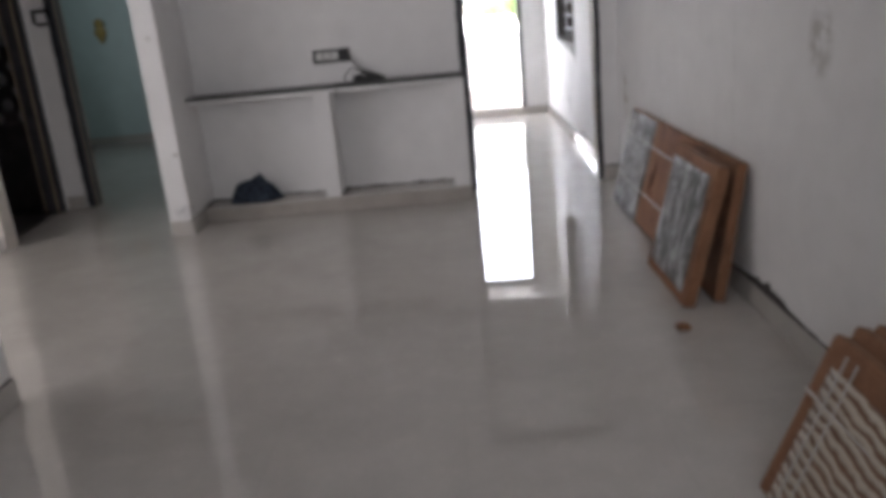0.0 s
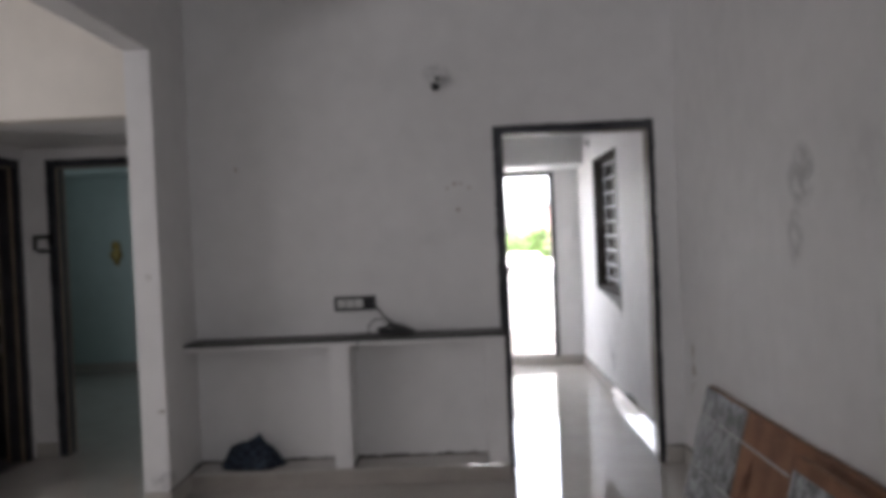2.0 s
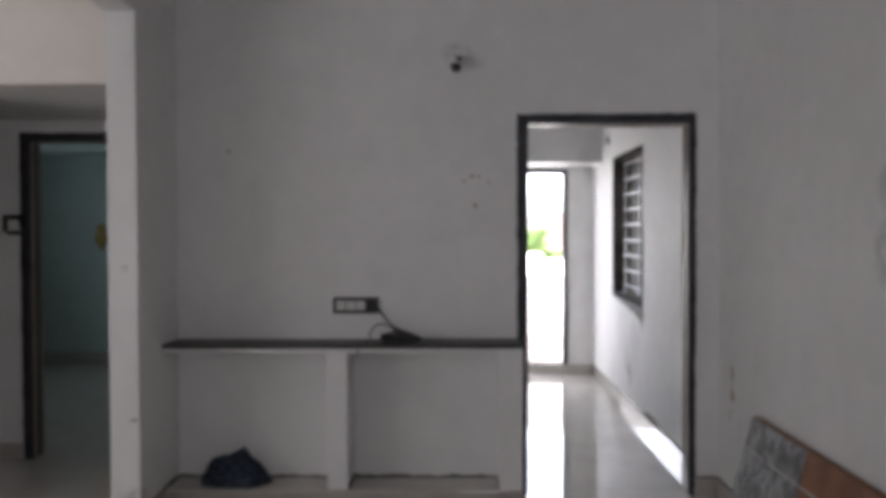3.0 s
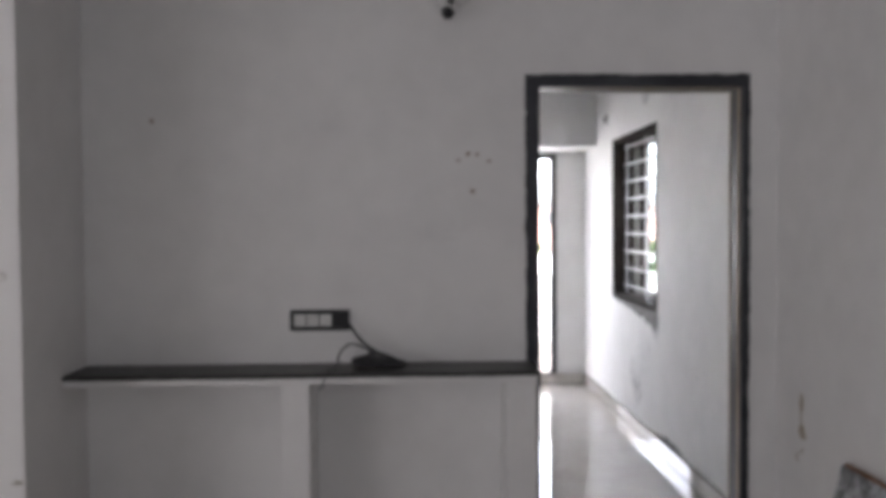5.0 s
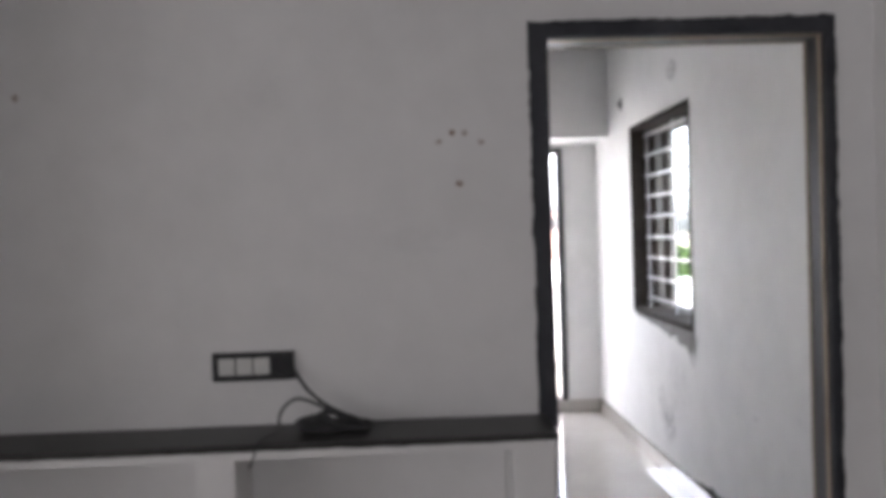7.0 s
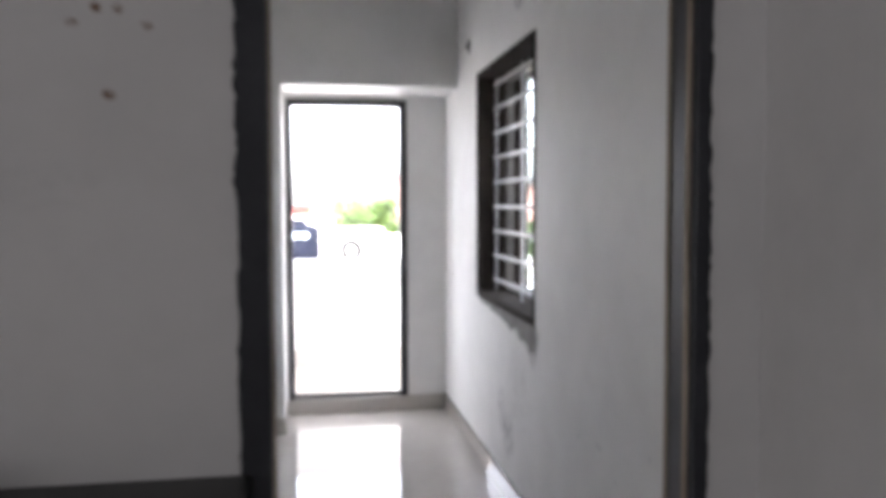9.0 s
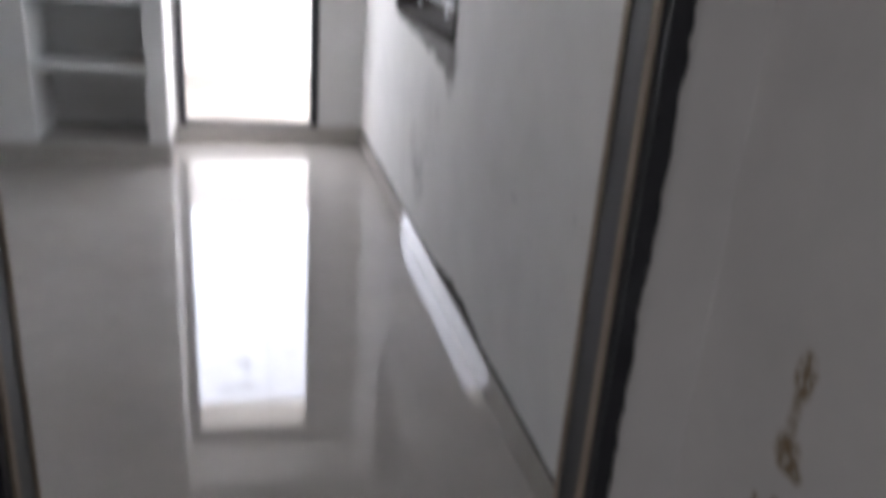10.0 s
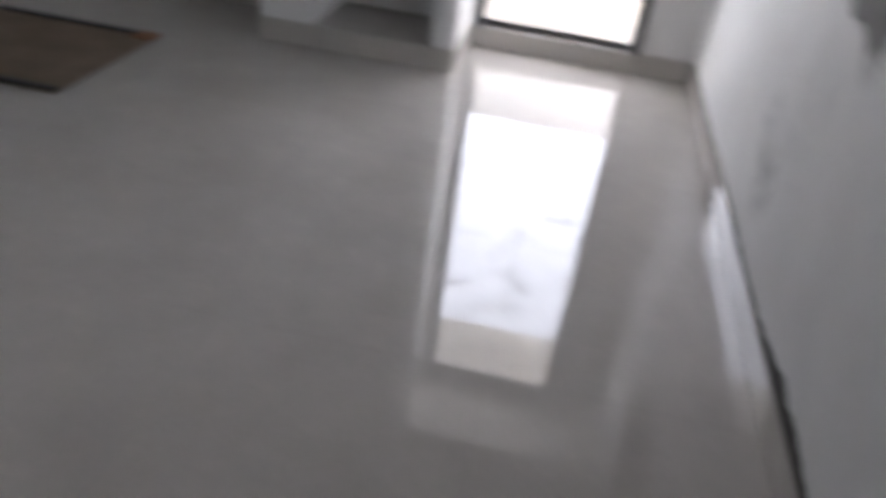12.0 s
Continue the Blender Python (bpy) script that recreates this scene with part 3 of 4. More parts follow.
skirting("x", CX1, 1, CY - 0.011, 7.145, piece=0.4, joint=0.008)
skirting("x", XL, 1, YS, 4.38, joint=0.01)
skirting("y", 4.38, 1, XL - 0.15, XL + 0.011)
skirting("x", PX, 1, CY + 0.142, 7.02)
skirting("y", PY, -1, PX, -2.875)
skirting("y", R2Y, -1, -4.9, -1.86)
skirting("y", CY, -1, DX, -2.89)
skirting("y", YF, -1, XBL, -0.62)
solid("door_sill", F0 - 0.02, YF - 0.012, 0.001, F1, YF + 0.17, FZ0, tile, 0.003)

# ---- floors: polished tiles ----


def tiled(name, x0, x1, y0, y1, z=0.0, size=0.6, label="polished cream floor tiles with thin joints", clip=None):
    nx, ny = max(1, round((x1 - x0) / size)), max(1, round((y1 - y0) / size))
    sx, sy = (x1 - x0) / nx, (y1 - y0) / ny
    bed = tagged(mesh_ob(name, box(x0, y0, z - 0.12, x1, y1, z - 0.0006), grout), label, "floor", kind="structure")
    bm = box(0.0006, 0.0006, -0.01, sx - 0.0006, sy - 0.0006, 0)
    top = [e for e in bm.edges if all(v.co.z > -0.001 for v in e.verts)]
    bmesh.ops.bevel(bm, geom=top, offset=0.0002, segments=1, affect="EDGES")
    first = part("tile", bm, tile, bed)
    first.location = (x0, y0, z)
    for i in range(nx):
        for j in range(ny):
            if i or j:
                ob = new("tile", first.data)
                ob.location = (x0 + i * sx, y0 + j * sy, z)
                ob.parent = bed
    return bed


tiled("floor", XL - 0.15, XR + 0.02, YS, YB)
tiled("floor", DX, XL - 0.15, YS, CY + 0.1)
tiled("floor", PX - 0.02, XL - 0.15, CY + 0.1, PY + 0.14)
tiled("floor", XBL, XB + 0.02, YB, YF + 0.01)
tiled("floor", -4.9, -1.86, PY + 0.14, R2Y)
for i in range(6):
    part("black_tile", box(PX - 0.142 - 0.22 * (i + 1), PY - 0.022, 0.001, PX - 0.144 - 0.22 * i, PY - 0.0145, 0.74, 0.001), dark_tile, bath_far)
for i in range(12):
    for j in range(6):
        x, z = PX - 0.142 - 0.1 * i, 0.745 + 0.1 * j
        tl = part("band_tile", box(x - 0.099, PY - 0.022, z, x - 0.001, PY - 0.0145, z + 0.098, 0.001), dark_tile, bath_far)
        if (i + j) % 2 == 0:
            part("medallion", rod((x - 0.05, PY - 0.026, z + 0.049), (x - 0.05, PY - 0.0222, z + 0.049), 0.047, 6), band_grey, tl, "grey six-sided tile print")
tagged(mesh_ob("floor", box(-4.5, CY + 0.15, -0.13, PX - 0.02, PY, 0.002), dark_tile), "dark bathroom floor", "floor", kind="structure")

# ---- shelf unit under the sockets ----
SX0, SX1, SY0 = CX1, 0.327, 7.145
plinth = tagged(empty("plinth"), "low cream-tiled plinth under the shelf", "plinth", kind="structure")
part("plinth_front", box(SX0, SY0, 0.001, SX1, YN, SK - 0.012, 0.001), grout, plinth)
for i in range(3):
    w = (SX1 - SX0) / 3
    part("plinth_tile", box(SX0 + i * w + 0.001, SY0 - 0.006, SK - 0.012, SX0 + (i + 1) * w - 0.001, YN - 0.001, SK, 0.0012), tile, plinth)
    part("plinth_riser", box(SX0 + i * w + 0.001, SY0 - 0.006, 0.001, SX0 + (i + 1) * w - 0.001, SY0 - 0.0001, SK - 0.0125, 0.001), dull_tile, plinth)
unit = empty("shelf_unit", 0, 0, 0, "white plastered masonry shelf with black granite top", "shelf")
part("support", box(-0.718, SY0 + 0.006, SK, -0.606, YN - 0.001, 0.832, 0.006), white_paint, unit, "white plastered support")
part("support", box(0.2, SY0 + 0.006, SK, SX1 - 0.002, YN - 0.001, 0.832, 0.006), white_paint, unit, "white plastered support")
part("shelf_slab", box(SX0 + 0.001, SY0 + 0.003, 0.832, SX1 - 0.002, YN - 0.001, 0.858, 0.003), white_paint, unit, "white plastered underside")
top = bmesh.new()
n = 60
rows = []
for i in range(n + 1):
    x = SX0 + 0.001 + (SX1 + 0.006 - SX0) * i / n
    j = random.uniform(-0.002, 0.002)
    rows.append([top.verts.new(p) for p in ((x, SY0 - 0.006 + j, 0.858 + random.uniform(-0.002, 0.001)), (x, SY0 - 0.006 + j, 0.876), (x, SY0 - 0.003 + j, 0.878), (x, YN - 0.001, 0.878), (x, YN - 0.001, 0.858))])
for u, v in zip(rows, rows[1:]):
    for k in range(5):
        top.faces.new((u[k], u[(k + 1) % 5], v[(k + 1) % 5], v[k]))
top.faces.new(rows[0])
top.faces.new(rows[-1])
part("granite_top", top, shelf_stone, unit, "black granite slab with chipped edge")
# unfilled joints where plaster meets the plinth
gap = tagged(empty("joint"), "dark unfilled joint along the plinth", "joint", kind="structure")


def ragged_line(axis, at, out, a0, a1, z, hgt):
    bm = bmesh.new()
    m = max(5, int(abs(a1 - a0) / 0.02))
    rows = []
    for i in range(m + 1):
        s, hh = a0 + (a1 - a0) * i / m, hgt * random.uniform(0.25, 1.3)
        p = lambda d, zz: (at + d * out, s, zz) if axis == "x" else (s, at + d * out, zz)
        rows.append([bm.verts.new(p(-0.001, z)), bm.verts.new(p(0.004, z)), bm.verts.new(p(0.002, z + hh)), bm.verts.new(p(-0.001, z + hh))])
    for u, v in zip(rows, rows[1:]):
        for k in range(4):
            bm.faces.new((u[k], u[(k + 1) % 4], v[(k + 1) % 4], v[k]))
    return bm


part("joint_line", ragged_line("y", YN, -1, SX0, -0.72, SK, 0.014), crack_dark, gap)
part("joint_line", ragged_line("y", YN, -1, -0.6, 0.2, SK, 0.014), crack_dark, gap)
part("joint_line", ragged_line("x", CX1, 1, SY0, YN, SK, 0.02), crack_dark, gap)
part("joint_line", ragged_line("x", 0.2, -1, SY0 + 0.01, YN, SK, 0.03), crack_dark, gap)
part("joint_line", ragged_line("x", -0.606, 1, SY0 + 0.01, YN, SK, 0.02), crack_dark, gap)

# ---- switch plate and cable ----
sp = empty("switch_plate", -0.588, YN, 1.066, "black switch plate with three white switches and a socket", "switch")
px0, px1, pz0, pz1 = -0.128, 0.128, -0.045, 0.045


part("plate_frame", frame_bm(px0, px1, pz0, pz1, 0.016, -0.016, -0.0005), black_plastic, sp)
part("back_box", box(px0 + 0.016, -0.006, pz0 + 0.016, px1 - 0.016, -0.001, pz1 - 0.016), black_plastic, sp)
for i in range(3):
    a = px0 + 0.018 + i * 0.055
    sw = part("switch", box(a, -0.014, pz0 + 0.018, a + 0.05, -0.006, pz1 - 0.018, 0.003), white_plastic, sp, "white rocker switch")
    part("rocker", box(a + 0.016, -0.017, pz0 + 0.021, a + 0.034, -0.013, pz1 - 0.021, 0.002), white_plastic, sw)
sock = part("socket", box(px0 + 0.185, -0.015, pz0 + 0.017, px1 - 0.017, -0.006, pz1 - 0.017, 0.003), black_plastic, sp, "black socket outlet")
for dx, dz in ((0, 0.012), (-0.011, -0.008), (0.011, -0.008)):
    part("pin_hole", rod((0.085 + dx, -0.0155, dz), (0.085 + dx, -0.0145, dz), 0.004, 10), crack_dark, sock)
cab = empty("cable", -0.3, 7.28, 0.878, "black electric cable coiled on the granite shelf", "cable")


def local(pts):
    return [(x + 0.3, y - 7.28, z - 0.878) for x, y, z in pts]


part("lead", tube(local([(-0.465, 7.383, 1.05), (-0.453, 7.36, 1.04), (-0.41, 7.34, 0.982), (-0.354, 7.33, 0.94), (-0.298, 7.32, 0.915), (-0.24, 7.3, 0.888)]), 0.0058), cable_rubber, cab, smooth=True)
part("lead_loop", tube(local([(-0.5, 7.32, 0.883), (-0.508, 7.33, 0.905), (-0.496, 7.33, 0.938), (-0.455, 7.335, 0.971), (-0.41, 7.33, 0.96), (-0.36, 7.325, 0.935), (-0.29, 7.3, 0.9)]), 0.0045), cable_rubber, cab, smooth=True)
loops = []
for i in range(64):
    a = i * 0.42
    k = 0.6 + 0.4 * math.sin(i * 0.9) * 0.4
    loops.append((-0.33 + 0.15 * k * math.cos(a), 7.27 + 0.065 * k * math.sin(a) + 0.01 * math.sin(i), 0.886 + 0.07 * (0.5 + 0.5 * math.sin(i * 0.37 + math.cos(a))) * (i / 64)))
part("coil", tube(local(loops), 0.0075), cable_rubber, cab, smooth=True)
part("plug", box(-0.13, -0.03, 0.002, -0.085, 0.0, 0.03, 0.006), black_plastic, cab, "black plug")
part("tail", tube(local([(-0.5, 7.26, 0.884), (-0.52, 7.2, 0.884), (-0.535, 7.145, 0.883), (-0.54, 7.128, 0.87), (-0.548, 7.13, 0.835), (-0.56, 7.132, 0.815)]), 0.003), cable_rubber, cab, smooth=True)

# ---- lamp holder high on the wall ----
lh = empty("lamp_holder", -0.016, YN, 2.39, "black lamp holder on a white round wall base", "lamp holder")
part("base", rod((0, -0.001, 0.035), (0, -0.022, 0.035), 0.026, 28), white_plastic, lh, "white round base")
part("neck", rod((0.004, -0.02, 0.04), (0.004, -0.062, 0.036), 0.014, 20), black_plastic, lh, smooth=True)
part("collar", rod((0, -0.03, 0.028), (-0.008, -0.06, -0.008), 0.02, 24, r2=0.026), white_plastic, lh, "white holder body", True)
part("cup", rod((-0.008, -0.06, -0.008), (-0.014, -0.072, -0.026), 0.03, 24, r2=0.02), black_plastic, lh, "black socket cup", True)

# ---- cloth heap on the plinth ----
bm = bmesh.new()
SEG, RINGS = 110, 34
loops = []
for i in range(1, RINGS + 1):
    q, loop = i / RINGS, []
    for k in range(SEG):
        a = k * math.tau / SEG
        c, d = math.cos(a), math.sin(a)
        edge = 1 + 0.3 * noise.noise(Vector((c * 1.6, d * 1.6, 3.1))) + 0.16 * noise.noise(Vector((c * 5, d * 5, 7.7)))
        x, y = 0.2 * q * c * edge, 0.085 * q * d * edge
        fold = 1 - abs(noise.noise(Vector((x * 8 + 2.6, y * 12, 1.4)))) * 1.5
        fine = 1 - abs(noise.noise(Vector((x * 38, y * 42, 5.2)))) * 1.4
        z = (1 - q) ** 0.8 * (0.12 + 0.09 * fold) + 0.034 * fine * min(1, 2.4 * (1 - q)) * (0.4 + q) + 0.012 * (1 - q ** 6)
        loop.append(bm.verts.new((x + 0.03 * (1 - q) * noise.noise(Vector((z * 20, a, 1))), y, max(0.0, z) if i < RINGS else 0.0)))
    loops.append(loop)
for u, v in zip(loops, loops[1:]):
    for k in range(SEG):
        bm.faces.new((u[k], u[(k + 1) % SEG], v[(k + 1) % SEG], v[k]))
bm.faces.new(loops[0])
bm.faces.new(loops[-1])
heap = mesh_ob("cloth", bm, cloth, smooth=True)
heap.location = (-1.245, 7.27, SK + 0.001)
tagged(heap, "crumpled dark blue checked cloth heaped on the plinth", "cloth")

# ---- cartons of tiles leaning on the right wall ----


def carton(name, y0, y1, base_x, top_x, height, thick, label, wrap=None, wrap_mat=None, straps=(), bars=(), group="tile cartons along the wall"):
    """A flat carton on edge, leaning on the wall: local x is its thickness, y its length, z its height."""
    lean = math.asin((top_x - base_x) / height)
    c = empty(name, base_x, y0, 0.001, label, "carton", group)
    c.rotation_euler = (0, lean, 0)
    c.location.z += thick * math.sin(lean) + 0.001
    ln = y1 - y0
    bm = box(0, 0, 0, thick, ln, height, 0.004)
    bmesh.ops.subdivide_edges(bm, edges=[e for e in bm.edges if e.calc_length() > 0.2], cuts=7, use_grid_fill=True)
    for v in bm.verts:
        v.co += 0.003 * noise.noise_vector(v.co * 7 + Vector((y0, base_x, 0)))
    part("box", bm, card, c)
    if wrap:
        a0, a1, b0, b1 = wrap
        bm = bmesh.new()
        na, nb = 16, 16
        grid = [[bm.verts.new((-0.006 - 0.004 * abs(noise.noise(Vector((i * 0.6, j * 0.6, y0 * 3)))), a0 + (a1 - a0) * i / na, b0 + (b1 - b0) * j / nb)) for j in range(nb + 1)] for i in range(na + 1)]
        for i in range(na):
            for j in range(nb):
                bm.faces.new((grid[i][j], grid[i + 1][j], grid[i + 1][j + 1], grid[i][j + 1]))
        r = bmesh.ops.extrude_face_region(bm, geom=list(bm.faces))
        bmesh.ops.translate(bm, vec=(0.004, 0, 0), verts=[v for v in r["geom"] if isinstance(v, bmesh.types.BMVert)])
        part("wrap", bm, wrap_mat, c, "crinkled printed plastic wrap", True)
    for z in straps:
        part("strap", box(-0.0075, -0.004, z - 0.003, thick + 0.004, ln + 0.004, z + 0.003, 0.001), strap, c, "pale plastic strap")
    for a, b, z0, z1 in bars:
        part("print", box(-0.0055, a, z0, -0.0025, b, z1), ink, c, "dark printed marks")
    # folded flap along the edge
    part("flap", box(0.004, 0.002, height - 0.012, thick - 0.004, ln - 0.002, height + 0.004, 0.002), card_dark, c, "worn folded flap")
    return c


carton("tile_carton", 5.36, 6.76, 1.245, 1.395, 0.6, 0.03, "long brown carton with grey printed wrap leaning on the wall",
       (0.78, 1.395, 0.004, 0.595), film, (0.18, 0.45), [(0.6, 0.606, 0.21, 0.36), (0.62, 0.626, 0.26, 0.4), (0.655, 0.662, 0.2, 0.33)])
carton("tile_carton", 4.78, 5.38, 1.28, 1.37, 0.6, 0.045, "brown carton leaning behind another against the wall")
carton("tile_carton", 4.74, 5.36, 1.135, 1.28, 0.605, 0.05, "brown carton with grey printed wrap leaning in front",
       (0.055, 0.575, 0.045, 0.56), film, (), [(0.02, 0.03, 0.42, 0.47)])
for i in range(4):
    row = carton("tile_carton", 2.66 + 0.012 * i, 3.42 + 0.014 * i, 0.965 + 0.064 * i, 1.145 + 0.06 * i, 0.46 + 0.008 * (i % 2), 0.05,
           "brown carton with cream striped wrap in a leaning row" if i == 0 else "brown carton in a leaning row",
           (0.02, 0.7, 0.0, 0.39) if i == 0 else None, stripe, (0.3,) if i == 0 else (), [(0.25 + 0.045 * k, 0.275 + 0.045 * k, 0.405, 0.435) for k in range(5)] if i == 0 else (),
           "row of tile cartons")
    if i == 0:
        for y in (0.6, 0.65):
            part("strap", box(-0.0115, y, 0.004, -0.0095, y + 0.007, 0.44, 0.0005), strap, row, "pale plastic strap")
chip = bmesh.new()
bmesh.ops.create_icosphere(chip, subdivisions=3, radius=0.024)
for v in chip.verts:
    v.co = Vector((v.co.x * 1.3, v.co.y, max(-0.012, v.co.z * 0.6))) * (1 + 0.4 * noise.noise(v.co * 45))
chip = mesh_ob("carton_scrap", chip, card_dark)
chip.location = (1.08, 4.54, 0.013)
tagged(chip, "small torn brown cardboard scrap on the floor", "scrap")

# ---- passage: hasp and wall plate, bathroom things ----
hasp = empty("door_hasp", -2.915, PY, 1.53, "black iron hasp swung out from the door frame", "hasp")
part("plate", box(-0.065, -0.016, 0.035, 0.075, -0.004, 0.065, 0.003), black_iron, hasp)
part("arm", box(-0.065, -0.016, -0.045, -0.036, -0.004, 0.035, 0.003), black_iron, hasp)
part("foot", box(-0.036, -0.016, -0.065, 0.045, -0.004, -0.036, 0.003), black_iron, hasp)
part("knuckle", rod((0.07, -0.02, -0.005), (0.07, -0.02, 0.072), 0.02, 14), black_iron, hasp)
part("wall_fixing", rod((0, -0.005, 0.055), (0, 0, 0.055), 0.012, 12), iron, hasp)
plate = empty("wall_ornament", -4.12, R2Y, 1.45, "tarnished yellow ornament on the green wall", "ornament")
for nm, z, rr in (("upper_disc", 0.07, 0.06), ("lower_disc", -0.04, 0.075), ("tail_drop", -0.13, 0.035)):
    bm = bmesh.new()
    bmesh.ops.create_uvsphere(bm, u_segments=24, v_segments=14, radius=rr)
    for v in bm.verts:
        v.co = Vector((v.co.x, v.co.y * 0.35, v.co.z)) * (1 + 0.12 * noise.noise(v.co * 22))
        v.co += Vector((0, -0.02, z))
    part(nm, bm, brass, plate, smooth=True)
part("backing", box(-0.03, -0.008, -0.14, 0.03, -0.0005, 0.1, 0.003), brass, plate)

# ---- bedroom closet ----
closet = tagged(empty("closet"), "white plastered built-in closet with open shelves", "closet", kind="structure")
part("pier", box(0.19, YC, SK, 0.293, YF - 0.001, 2.14, 0.004), bed_paint, closet, "white plastered pier")
part("pier", box(-0.6, YC, SK, -0.355, YF - 0.001, 2.14, 0.004), bed_paint, closet, "white plastered pier")
part("base", box(-0.6, YC, 0.001, 0.292, YF - 0.001, SK - 0.001), tile, closet, "cream tiled base")
for z in (0.5, 0.845, 1.82):
    part("shelf", box(-0.354, YC + 0.012, z - 0.034, 0.189, YF - 0.001, z, 0.003), bed_paint, closet, "white plastered shelf")
part("upper_back", box(-0.354, YC + 0.2, 1.822, 0.189, YC + 0.22, 2.14), bed_paint, closet)
# cardboard sheet lying on the floor
sheet = empty("cardboard_sheet", -1.32, 10.13, 0.001, "worn brown cardboard sheet with dark edges on the floor", "cardboard")
bm = bmesh.new()
n = 20
g = [[bm.verts.new((0.74 * (i / n - 0.5), 0.75 * (j / n - 0.5), 0.004 + 0.006 * noise.noise(Vector((i * 0.3, j * 0.3, 5))) ** 2)) for j in range(n + 1)] for i in range(n + 1)]
for i in range(n):
    for j in range(n):
        bm.faces.new((g[i][j], g[i + 1][j], g[i + 1][j + 1], g[i][j + 1]))
r = bmesh.ops.extrude_face_region(bm, geom=list(bm.faces))
bmesh.ops.translate(bm, vec=(0, 0, 0.004), verts=[v for v in r["geom"] if isinstance(v, bmesh.types.BMVert)])
part("sheet", bm, surface("dusty_cardboard", (0.17, 0.125, 0.09), (0.26, 0.2, 0.15), 0.9, 5, 90), sheet)
part("edge_strip", box(-0.37, 0.34, 0.008, 0.3, 0.375, 0.022, 0.003), black_plastic, sheet, "black edge strip")
part("edge_strip", box(-0.37, -0.375, 0.008, 0.37, -0.345, 0.022, 0.003), black_plastic, sheet, "black edge strip")
part("torn_corner", box(0.28, 0.3, 0.008, 0.375, 0.385, 0.02, 0.004), card, sheet, "orange-brown torn corner")
hook = empty("wall_hook", XB, 10.37, 2.32, "small dark iron hook high on the wall", "hook")
part("plate", box(-0.005, -0.018, -0.04, -0.0005, 0.018, 0.04, 0.001), iron, hook)
part("prong", tube([(-0.005, 0, 0.015), (-0.016, 0, 0.012), (-0.02, 0, 0.0), (-0.016, 0, -0.015), (-0.01, 0, -0.018)], 0.006), iron, hook, smooth=True)

# ---- balcony ----
BY, BZ = 12.72, 0.035
tagged(mesh_ob("balcony_floor", box(-1.6, YF + 0.15, -0.2, 3.4, BY + 0.15, BZ), surface("balcony_stone", (0.38, 0.345, 0.3), (0.47, 0.435, 0.385), 0.5, 3, 60)), "pale stone balcony floor", "floor", kind="structure")
solid("parapet", -1.6, BY, BZ, 3.4, BY + 0.15, 0.938, outside_paint, 0.008)
solid("parapet_side", -1.75, YF + 0.15, BZ, -1.6, BY + 0.15, 2.9, outside_paint)
solid("parapet_side", 3.4, YF + 0.15, BZ, 3.55, BY + 0.15, 0.938, outside_paint)
skirting("y", BY, -1, -1.6, 3.4, z=BZ, height=0.14, piece=0.62)
solid("balcony_slab", -1.75, YF + 0.15, 3.0, 3.55, BY + 0.15, 3.15, outside_paint)
solid("balcony_beam", -1.75, BY, 2.83, 3.55, BY + 0.15, 3.0, outside_paint)
solid("wall_below", -5.2, YF + 0.16, -6.5, 3.55, BY + 0.15, -0.2, outside_paint)

# ---- outside ----
GZ = -6.5
tagged(mesh_ob("ground", box(-900, -900, GZ - 1, 900, 900, GZ), earth), "dry earth ground far below", "ground", kind="structure")


def house(name, x0, x1, y0, y1, top, wall_mat, roof_mat, label, wins=(), eave=0.25):
    h = empty(name, (x0 + x1) / 2, (y0 + y1) / 2, GZ, label, "building")
    cx, cy = (x0 + x1) / 2, (y0 + y1) / 2
    hx, hy, hz = (x1 - x0) / 2, (y1 - y0) / 2, top - GZ
    w = part("wall", box(-hx, -hy, 0, hx, hy, hz), wall_mat, h)
    part("roof", box(-hx - eave, -hy - eave, hz, hx + eave, hy + eave, hz + 0.22, 0.02), roof_mat, h, "flat slab roof")
    for x, z, ww, hh in wins:
        wn_ = part("window", frame_bm(x - ww / 2, x + ww / 2, z - GZ - hh / 2, z - GZ + hh / 2, 0.08, -hy - 0.06, -hy - 0.001), grey_conc, h)
        part("pane", box(x - ww / 2 + 0.08, -hy - 0.03, z - GZ - hh / 2 + 0.08, x + ww / 2 - 0.08, -hy - 0.002, z - GZ + hh / 2 - 0.08), black_plastic, wn_, "dark glass")
    return h


# neighbour's roof terrace with tank and white box
terr = house("neighbour_house", -6.0, 12.0, 15.5, 24.0, -0.12, outside_paint, outside_paint, "white neighbouring house with flat terrace roof")
tank = empty("water_tank", 0.28, 21.0, 0.1, "black plastic water tank on the white terrace", "tank")
bm = bmesh.new()
prof = [(0.0, 0.0), (0.32, 0.0), (0.335, 0.03), (0.32, 0.06), (0.335, 0.3), (0.32, 0.33), (0.335, 0.36), (0.335, 0.62), (0.32, 0.65), (0.335, 0.68), (0.33, 0.86), (0.28, 0.92), (0.14, 0.97), (0.0, 0.97)]
rings = [[bm.verts.new((r_ * math.cos(k * math.tau / 40), r_ * math.sin(k * math.tau / 40), z)) for k in range(40)] for r_, z in prof[1:-1]]
for u, v in zip(rings, rings[1:]):
    for k in range(40):
        bm.faces.new((u[k], u[(k + 1) % 40], v[(k + 1) % 40], v[k]))
bm.faces.new(rings[0])
bm.faces.new(rings[-1])
part("tank_body", bm, tank_black, tank, smooth=True)
part("lid", rod((0, 0, 0.965), (0, 0, 1.05), 0.12, 28, r2=0.09), tank_black, tank)
tank.scale = (1.15, 1.15, 1.0)
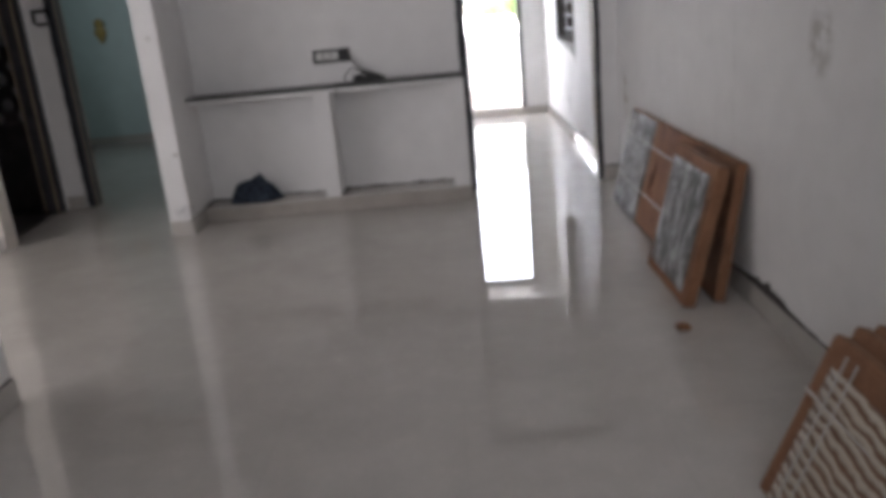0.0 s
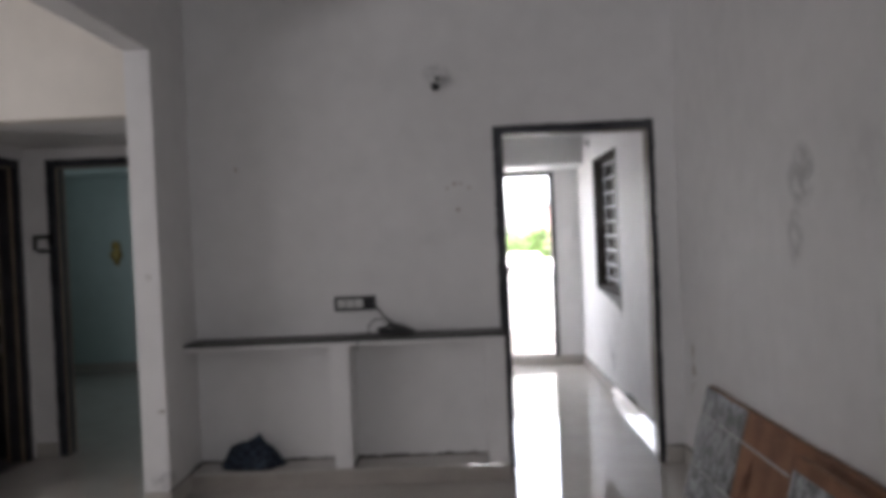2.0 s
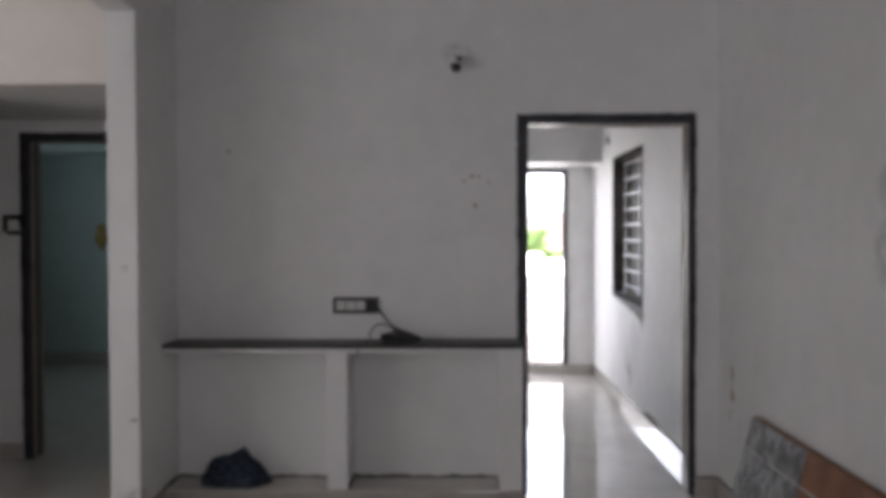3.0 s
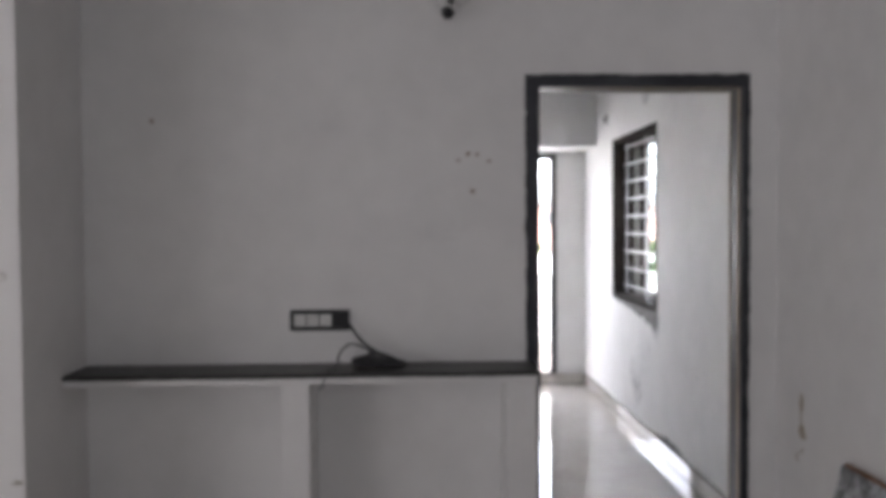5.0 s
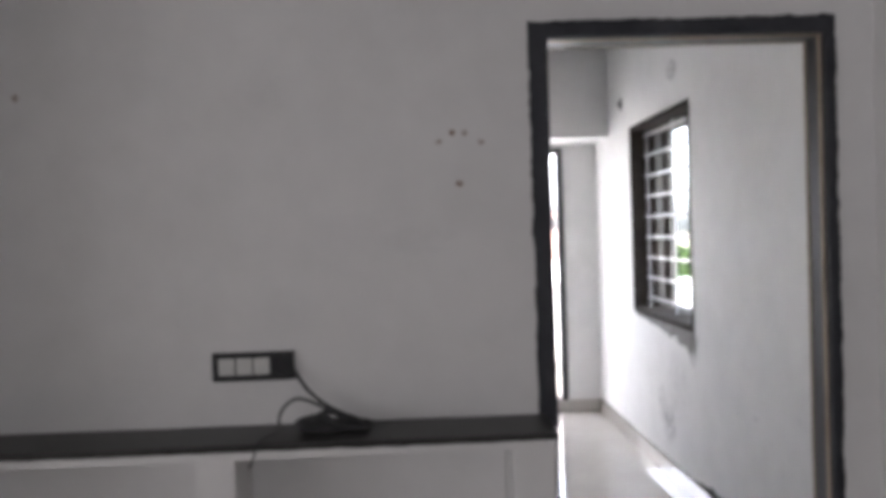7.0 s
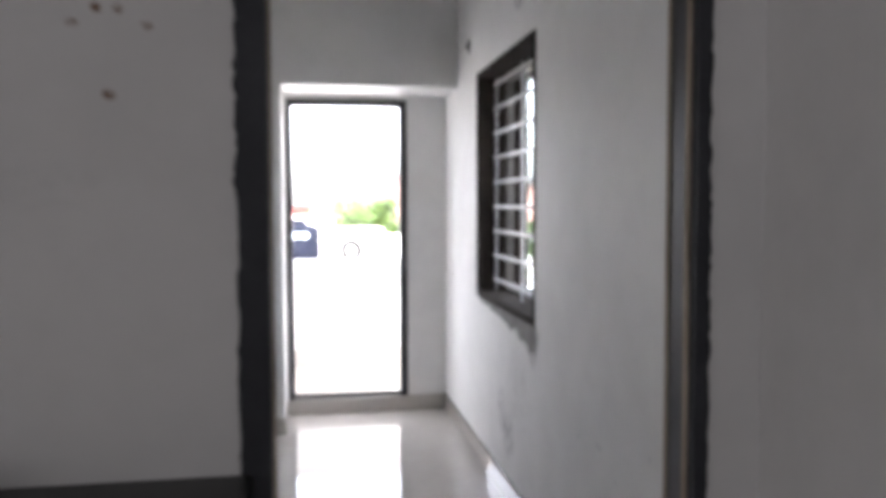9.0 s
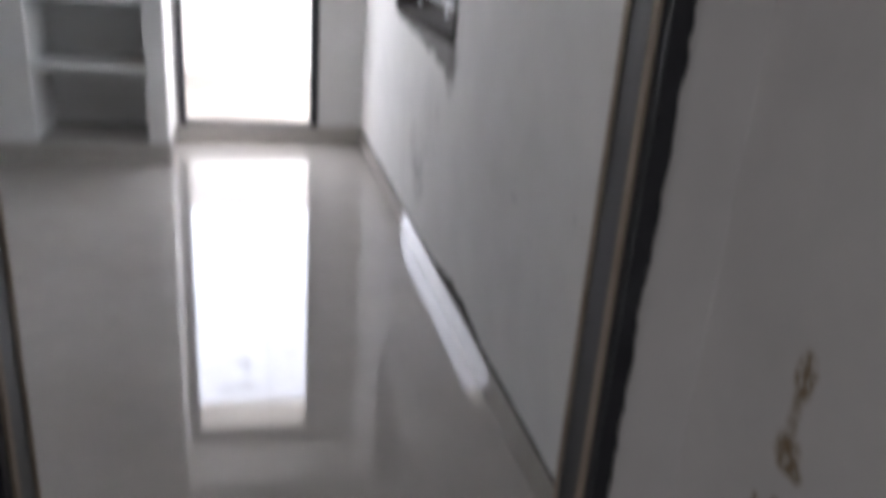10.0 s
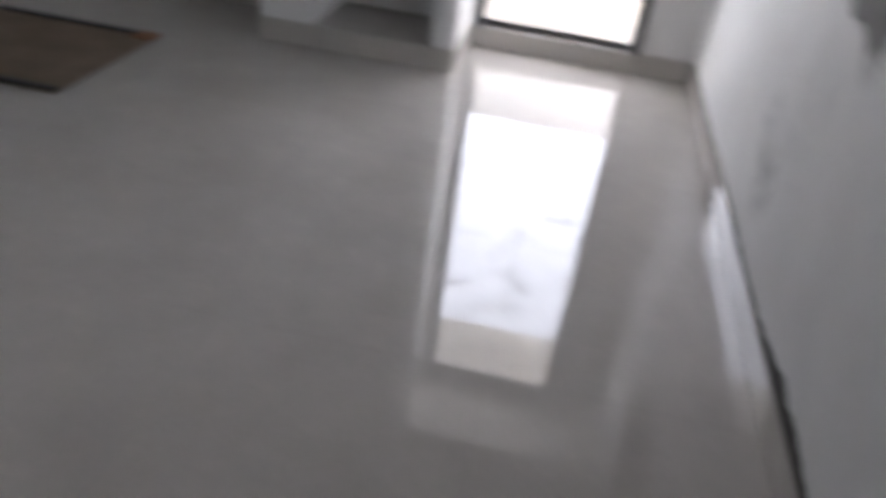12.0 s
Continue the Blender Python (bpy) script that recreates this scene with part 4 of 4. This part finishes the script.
part("label_plate", box(-0.14, -0.345, 0.72, 0.14, -0.325, 0.8, 0.004), blue_label, tank, "pale printed label")
wbox = empty("white_roof_box", 1.2, 19.0, 0.1, "white plastered box with round vent on the terrace", "roof box")
part("body", box(-0.55, -0.3, 0, 0.45, 0.5, 0.93, 0.04), outside_paint, wbox)
part("low_wall", box(0.45, -0.1, 0, 1.8, 0.3, 0.6, 0.01), outside_paint, wbox)
bm = bmesh.new()
ring = []
for i in range(36):
    a = i * math.tau / 36
    ring.append([bm.verts.new(((0.13 + 0.05 * math.cos(b)) * math.cos(a), -0.32 + 0.04 * math.sin(b), (0.13 + 0.05 * math.cos(b)) * math.sin(a))) for b in [k * math.tau / 10 for k in range(10)]])
for i in range(36):
    u, v = ring[i], ring[(i + 1) % 36]
    for k in range(10):
        bm.faces.new((u[k], u[(k + 1) % 10], v[(k + 1) % 10], v[k]))
for v in bm.verts:
    v.co += Vector((-0.08, -0.01, 0.59))
part("vent_ring", bm, tyre_rubber, wbox, "grey round vent ring", True)
solid("terrace_wall", -6.0, 23.6, 0.1, 12.0, 23.8, 0.75, outside_paint)

house("pink_house", 8.0, 16.5, 60, 72, 2.7, pink_wall, grey_conc, "pink house with dark windows and slab roof", [(-3.0, 1.9, 0.9, 0.9), (1.2, 1.9, 0.9, 0.9), (-3.0, -1.2, 0.9, 1.2)])
house("pink_stair_tower", 6.6, 7.3, 62, 66, 3.4, pink_wall, grey_conc, "slim pink stair tower on the skyline")
grey = house("grey_shed", -0.9, 5.0, 56, 66, 1.8, outside_paint, grey_conc, "pale building with grey roof edge and red band", [(-2.0, -1.4, 1.0, 1.0)])
part("red_band", box(-2.95, -5.08, 7.28, -1.45, -5.005, 7.75), red_band, grey, "faded red painted band")
part("roof_fascia", box(-3.2, -5.4, 7.85, 3.2, -5.26, 8.52, 0.03), grey_conc, grey, "grey fascia")
rail = empty("roof_rail", 0.0, 57.0, 2.02, "thin dark rail on posts over a flat roof", "rail")
part("rail_bar", rod((-0.9, 0, 1.22), (0.95, 0, 1.12), 0.035, 10), damp_cement, rail)
for x in (-0.7, 0.8):
    part("rail_post", rod((x, 0, 0), (x, 0, 1.16), 0.02, 8), bar_paint, rail, "pale thin post")


def tree(x, y, top, spread, seed, label):
    rnd = random.Random(seed)
    t = empty("tree", x, y, GZ, label, "tree")
    hgt = top - GZ
    bm = rod((0, 0, 0), (0.1, 0, hgt * 0.5), 0.2, 12, r2=0.12)
    tips = []
    for k in range(9):
        a, l = k * 2.4, spread * rnd.uniform(0.45, 0.8)
        b = Vector((0.1, 0, hgt * rnd.uniform(0.5, 0.7)))
        e = b + Vector((l * math.cos(a), l * math.sin(a), hgt * rnd.uniform(0.12, 0.28)))
        rod(b, e, 0.07, 8, bm, 0.02)
        tips.append(e)
        for _ in range(2):
            e2 = e + Vector((rnd.uniform(-1, 1), rnd.uniform(-1, 1), rnd.uniform(0.1, 0.8))) * spread * 0.35
            rod(b.lerp(e, 0.7), e2, 0.03, 6, bm, 0.01)
            tips.append(e2)
    part("trunk", bm, bark, t)
    vs, fs = [], []
    for e in tips:
        for _ in range(150):
            p = e + Vector([rnd.gauss(0, spread * 0.17) for _ in range(3)])
            p.z = min(p.z, hgt)
            s = rnd.uniform(0.06, 0.14)
            u = Vector([rnd.gauss(0, 1) for _ in range(3)]).normalized()
            w = u.cross(Vector([rnd.gauss(0, 1) for _ in range(3)])).normalized()
            i = len(vs)
            vs += [p - u * s, p + w * s * 0.5, p + u * s, p - w * s * 0.5]
            fs.append((i, i + 1, i + 2, i + 3))
    me = bpy.data.meshes.new("crown")
    me.from_pydata([tuple(v) for v in vs], [], fs)
    me.materials.append(leaf)
    c = new("crown", me)
    c.parent = t
    return t


tree(2.25, 36.0, 1.6, 1.5, 3, "leafy bright green tree beyond the terrace")
tree(3.6, 14.3, 1.2, 0.75, 11, "leafy green tree close beside the balcony")
tree(3.7, 37.5, 0.75, 1.4, 5, "leafy bright green tree beyond the terrace")
tree(-3.2, 50.0, 1.6, 2.0, 8, "leafy green tree far off")
